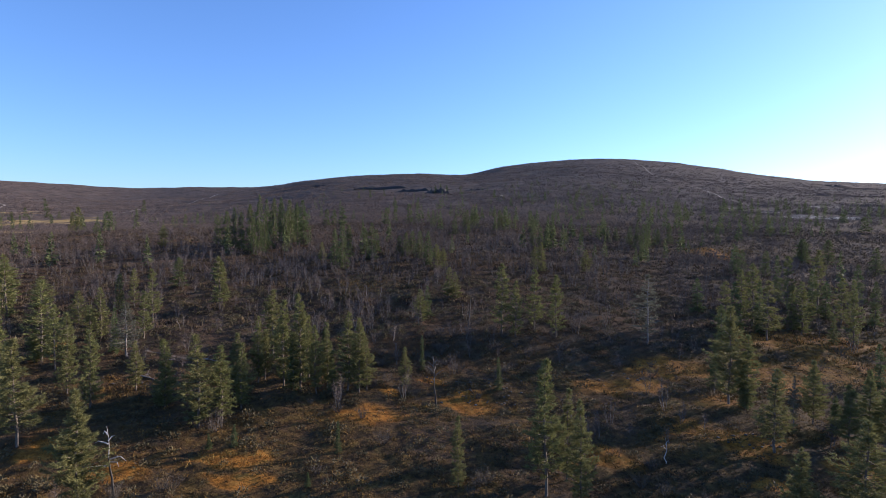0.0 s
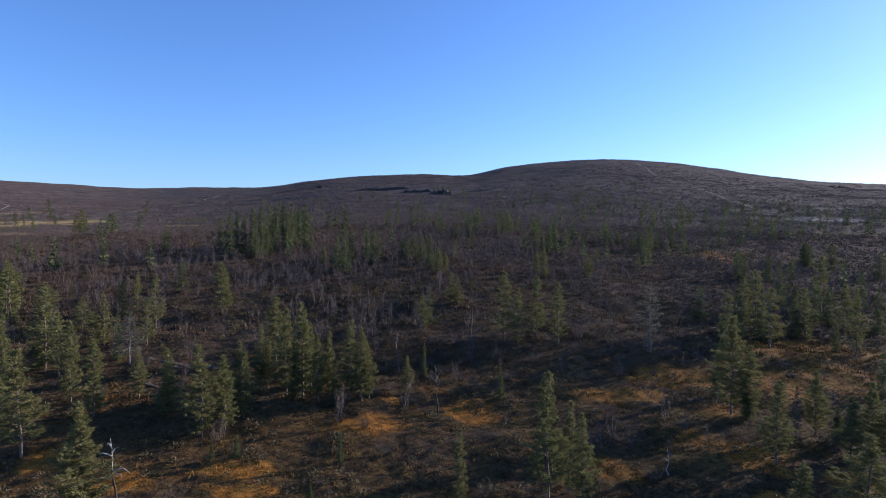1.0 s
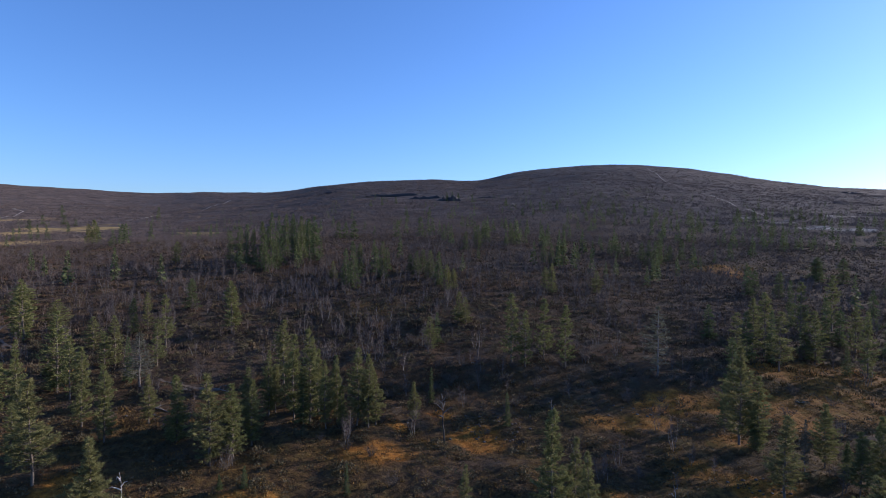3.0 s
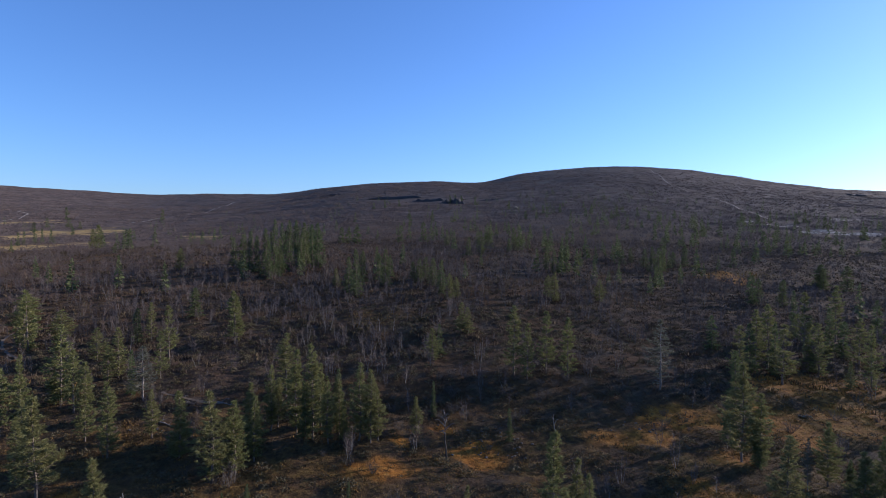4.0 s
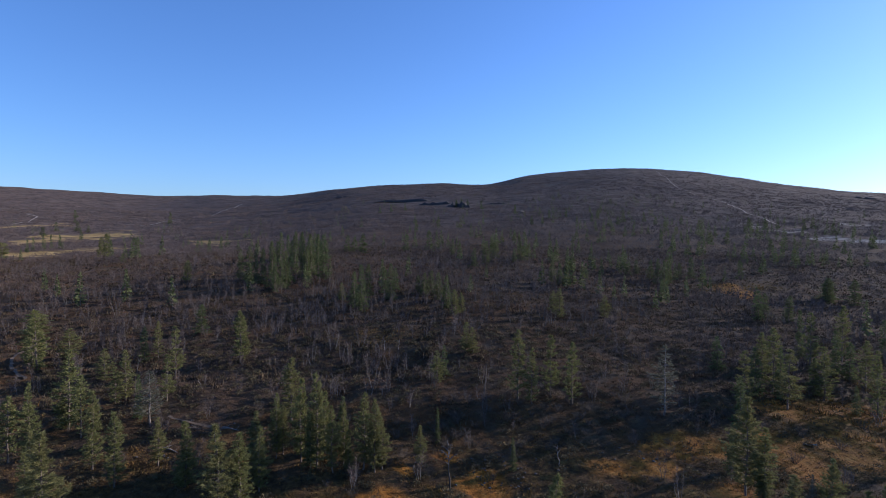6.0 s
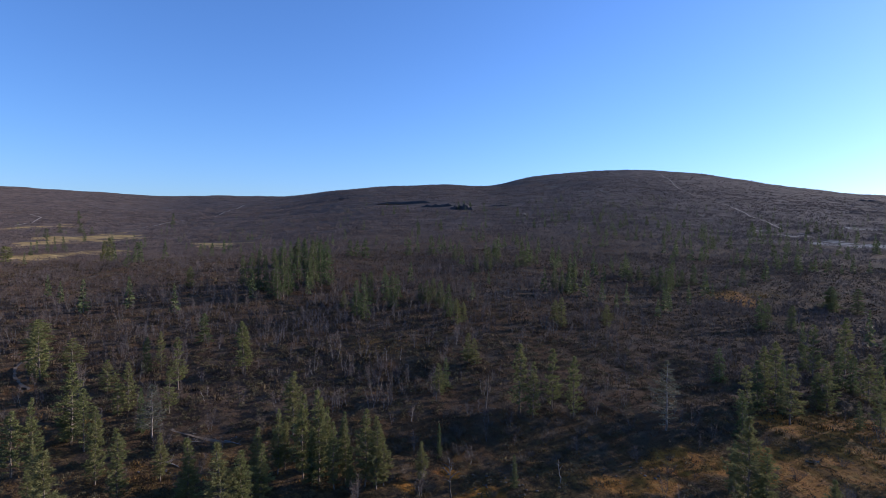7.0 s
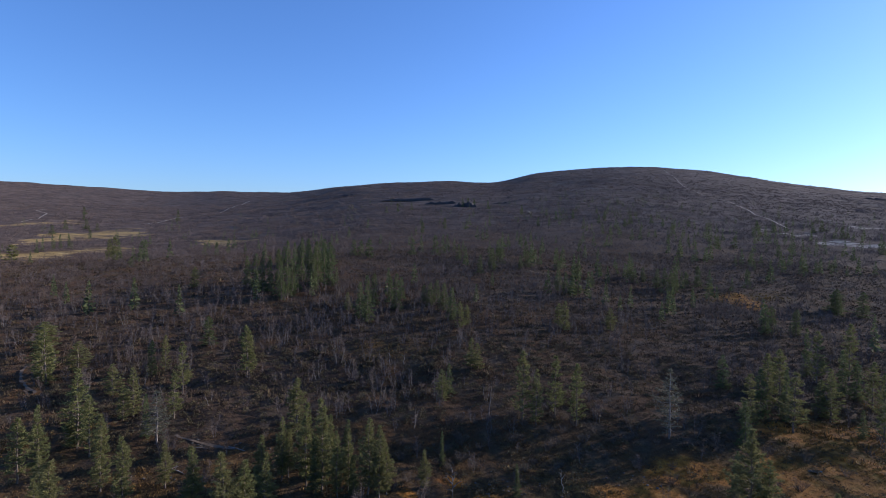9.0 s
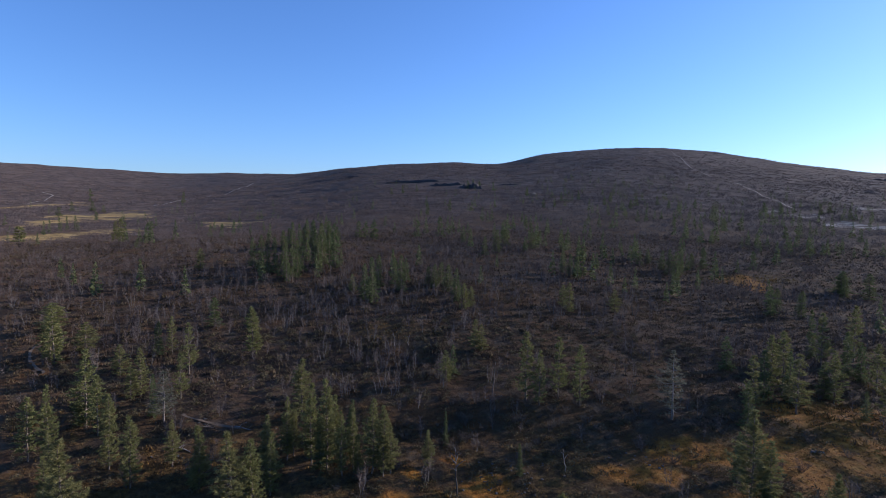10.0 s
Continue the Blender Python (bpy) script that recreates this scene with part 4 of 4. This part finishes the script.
dead_tree(-21.1, 37.1, 4.4, (-0.42, 0.1), ((0.45, 196, 1.7, -0.06), (0.54, 6, 1.0, 0.10), (0.75, 190, 0.8, 0.25), (0.8, 20, 0.4, 0.5), (0.5, -20, 0.7, -0.1), (0.88, 160, 0.35, 0.6)), "broken silver-white dead pine with crooked bare branches", foot=SNAG_BARK)
dead_tree(-0.6, 51.9, 4.6, (-0.25, 0.1), ((0.62, 20, 0.9, 0.7), (0.68, 170, 0.9, 0.8), (0.74, 60, 0.8, 0.6), (0.8, 200, 0.7, 0.8), (0.86, 330, 0.6, 0.7), (0.55, 190, 0.6, 0.3), (0.9, 100, 0.5, 0.8)), "slender grey dead birch with thin upper branches", GREY_BARK, SNAG_BARK)
dead_tree(3.0, 69.7, 4.2, (0.35, 0.0), ((0.7, 200, 0.4, 0.4), (0.5, 10, 0.3, 0.2)), "thin dark dead stem leaning on the bank's rim", PINE_BARK)
dead_tree(16.0, 41.6, 1.9, (-0.1, 0.0), ((0.6, 200, 0.5, 0.5), (0.75, 20, 0.4, 0.6)), "short grey dead stem among the bog heath", DEAD_WOOD)

dead_tree(-31.8, 71.0, 1.5, (-0.75, 0.1), ((0.6, 200, 0.4, 0.5),), "crooked bleached dead birch stem in the heath", PALE_BARK)
dead_tree(-54.2, 69.4, 1.5, (-0.4, 0.0), ((0.5, 20, 0.4, 0.6),), "crooked bleached dead birch stem in the heath", PALE_BARK)
dead_tree(9.9, 56.3, 2.3, (-0.35, 0.0), ((0.6, 30, 0.5, 0.8), (0.75, 190, 0.4, 0.8)), "crooked bleached dead birch stem in the heath", PALE_BARK)
dead_tree(-9.2, 86.7, 1.9, (0.1, 0.0), ((0.6, 200, 0.4, 0.7), (0.7, 10, 0.4, 0.7)), "crooked pale dead birch stem in the heath", PALE_BARK)
dead_tree(-11.2, 86.2, 2.2, (-0.1, 0.0), ((0.55, 10, 0.5, 0.7), (0.7, 190, 0.4, 0.8)), "crooked pale dead birch stem in the heath", PALE_BARK)

def fallen_log(x, y, length, turn, girth):
    """A bleached trunk lying on the heath, with stubs of branches."""
    log = tagged(new("fallen_log"), "bleached fallen trunk lying on the heath", "log", "fallen logs")
    log.matrix_basis = Matrix.Translation(at_ground(x, y)) @ pose(0, 0, 0, 0, 0, turn)
    c, s = math.cos(radians(turn)), math.sin(radians(turn))
    line = [Vector((u * length, 0.05 * math.sin(5 * u), float(ground_height(x + c * u * length, y + s * u * length)) - log.location.z + girth * 0.8)) for u in (-0.5, -0.2, 0.1, 0.3, 0.5)]
    part("trunk", joined("trunk", [tube(line, [girth, girth * 0.9, girth * 0.75, girth * 0.6, girth * 0.35], 7)], PALE_BARK), log)
    for k, (u, side) in enumerate(((1, 0.5), (2, -0.6), (3, 0.4))):
        start = line[u]
        part("branch", joined("branch", [tube([start, start + Vector((0.15, side * 0.5, 0.25)), start + Vector((0.35, side, 0.3 + 0.1 * k))], [girth * 0.4, girth * 0.25, girth * 0.08], 5)], PALE_BARK), log)


fallen_log(-28.8, 57.0, 1.8, -20, 0.07)
fallen_log(-29.5, 57.3, 1.3, 35, 0.05)
fallen_log(-24.4, 61.3, 2.0, -12, 0.07)
fallen_log(-28.2, 61.3, 1.6, 5, 0.05)


def stone_mesh(seed, flat):
    rng = random.Random(seed)
    bm = bmesh.new()
    bmesh.ops.create_icosphere(bm, subdivisions=2, radius=1)
    shift = Vector((rng.uniform(0, 50), rng.uniform(0, 50), 3))
    for v in bm.verts:
        v.co *= 1 + 0.38 * noise.noise(v.co * 1.3 + shift) + 0.12 * noise.noise(v.co * 3.5 + shift)
        v.co.z *= flat
    me = bpy.data.meshes.new("stone")
    bm.to_mesh(me)
    bm.free()
    me.materials.append(STONE)
    me.polygons.foreach_set("use_smooth", [False] * len(me.polygons))
    return me


STONES = [stone_mesh(k, 0.45 + 0.05 * k) for k in range(5)]
rng_s = random.Random(77)
for cx, cy, sx, sy, count in ((2.4, 56.2, 3.6, 1.6, 46), (17.0, 57.7, 2.0, 1.0, 16), (23.6, 44.5, 1.6, 0.8, 16), (5.3, 54.0, 1.4, 0.8, 12), (3.2, 69.4, 1.8, 0.4, 8), (-27.0, 61.9, 3.5, 0.7, 14), (-28.6, 55.4, 2.0, 0.6, 6)):
    for _ in range(count):
        x, y = cx + rng_s.gauss(0, sx), cy + rng_s.gauss(0, sy)
        stone = tagged(new("stone", rng_s.choice(STONES)), "grey angular stone lying in the heath", "stone", "stones in the hollow")
        size = rng_s.uniform(0.06, 0.16)
        stone.matrix_basis = Matrix.Translation(at_ground(x, y, size * 0.15)) @ pose(0, 0, 0, rng_s.uniform(-12, 12), rng_s.uniform(-12, 12), rng_s.uniform(0, 360)) @ Matrix.Scale(size, 4)


boulder = tagged(new("boulder", stone_mesh(11, 0.8)), "large pale boulder standing among the birches", "stone")
boulder.data.materials.clear()
boulder.data.materials.append(PALE_STONE)
boulder.matrix_basis = Matrix.Translation(at_ground(43.7, 441.0, 0.7)) @ Matrix.Scale(1.5, 4)


def ribbon(name, points, wide, up, label, step, material):
    """A worn trail laid over the land through points, with ragged edges."""
    rng = random.Random(len(points))
    pts, line = [Vector((*p, 0)) for p in points], []
    for i in range(len(pts) - 1):
        a, b, c, d = pts[max(i - 1, 0)], pts[i], pts[i + 1], pts[min(i + 2, len(pts) - 1)]
        n = max(2, int((c - b).length / step))
        for k in range(n):
            t = k / n
            line.append(0.5 * (2 * b + (c - a) * t + (2 * a - 5 * b + 4 * c - d) * t * t + (3 * b - a - 3 * c + d) * t ** 3))
    verts = []
    for i, p in enumerate(line):
        d = (line[min(i + 1, len(line) - 1)] - line[max(i - 1, 0)]).normalized()
        s, w = Vector((-d.y, d.x, 0)), wide * rng.uniform(0.35, 0.65)
        p = p + s * rng.gauss(0, wide * 0.2)
        for q in (p - s * w, p + s * w):
            verts.append(tuple(at_ground(q.x, q.y, up)))
    return tagged(new(name, mesh_of(name, verts, quads(len(line), 2, False), material)), label, "trail", kind="structure")


ribbon("trail_1", TRAILS[0], 0.8, 0.4, "pale eroded footpath climbing the bare fell", 6, GRAVEL)
ribbon("trail_2", TRAILS[1], 1.8, 0.4, "pale footpath over the brown moor", 6, GRAVEL)
ribbon("trail_3", TRAILS[2], 1.3, 0.4, "pale footpath over the brown moor", 6, GRAVEL)
ribbon("trail_4", PATHS[0], 0.4, 0.11, "narrow worn footpath winding through the heath", 0.7, SOIL)
ribbon("trail_5", PATHS[1], 0.32, 0.11, "narrow worn footpath winding through the heath", 0.7, SOIL)


def pool(x, y, wide, deep):
    rng = random.Random(5)
    rim = [(wide * math.cos(t) * rng.uniform(0.8, 1.15), deep * math.sin(t) * rng.uniform(0.8, 1.15)) for t in (2 * math.pi * k / 18 for k in range(18))]
    bm = bmesh.new()
    bm.faces.new([bm.verts.new((a, b, 0)) for a, b in rim])
    me = bpy.data.meshes.new("pool")
    bm.to_mesh(me)
    bm.free()
    n = Nodes("still_water")
    me.materials.append(n.done((0.01, 0.012, 0.014), 0.04, 0.5))
    ob = tagged(new("pool", me), "small still pool in the bog heath", "pool", kind="structure")
    ob.location = at_ground(x, y, 0.16)


pool(36.8, 62.0, 0.75, 0.4)


def outcrop(x, y, wide, deep, high, turn, seed):
    """A dark rock ledge, stepped and broken."""
    rng = random.Random(seed)
    bm = bmesh.new()
    bmesh.ops.create_grid(bm, x_segments=26, y_segments=9, size=1)
    shift = Vector((seed * 7.3, 1.7, 0))
    for v in bm.verts:
        u, w = v.co.x, v.co.y
        edge = max(0.0, 1 - abs(u) ** 3) * (1 if w > -0.55 else 0)
        z = high * edge * (0.55 + 0.6 * noise.noise(Vector((u * 5, w * 1.5, 0)) + shift)) * (1.0 if w < 0.4 else 0.75)
        v.co = Vector((u * wide / 2, w * deep / 2 + 0.3 * deep * noise.noise(Vector((u * 3, 0, 5)) + shift), z - 0.8))
    me = bpy.data.meshes.new("rock_outcrop")
    bm.to_mesh(me)
    bm.free()
    me.materials.append(OUTCROP)
    ob = tagged(new("rock_outcrop", me), "low dark rock ledge breaking out of the fell side", "rock", "rock ledges")
    ob.matrix_basis = Matrix.Translation(at_ground(x, y)) @ pose(0, 0, 0, 0, 0, turn)


outcrop(-52, 588, 74, 9, 5.2, 4, 1)
outcrop(-5, 521, 24, 10, 6.5, -6, 2)
outcrop(-24, 555, 40, 8, 4.6, 8, 3)
outcrop(33, 556, 28, 6, 2.4, 0, 4)
outcrop(-150, 735, 30, 6, 2.8, 3, 5)
outcrop(523, 795, 36, 8, 3.5, -20, 6)
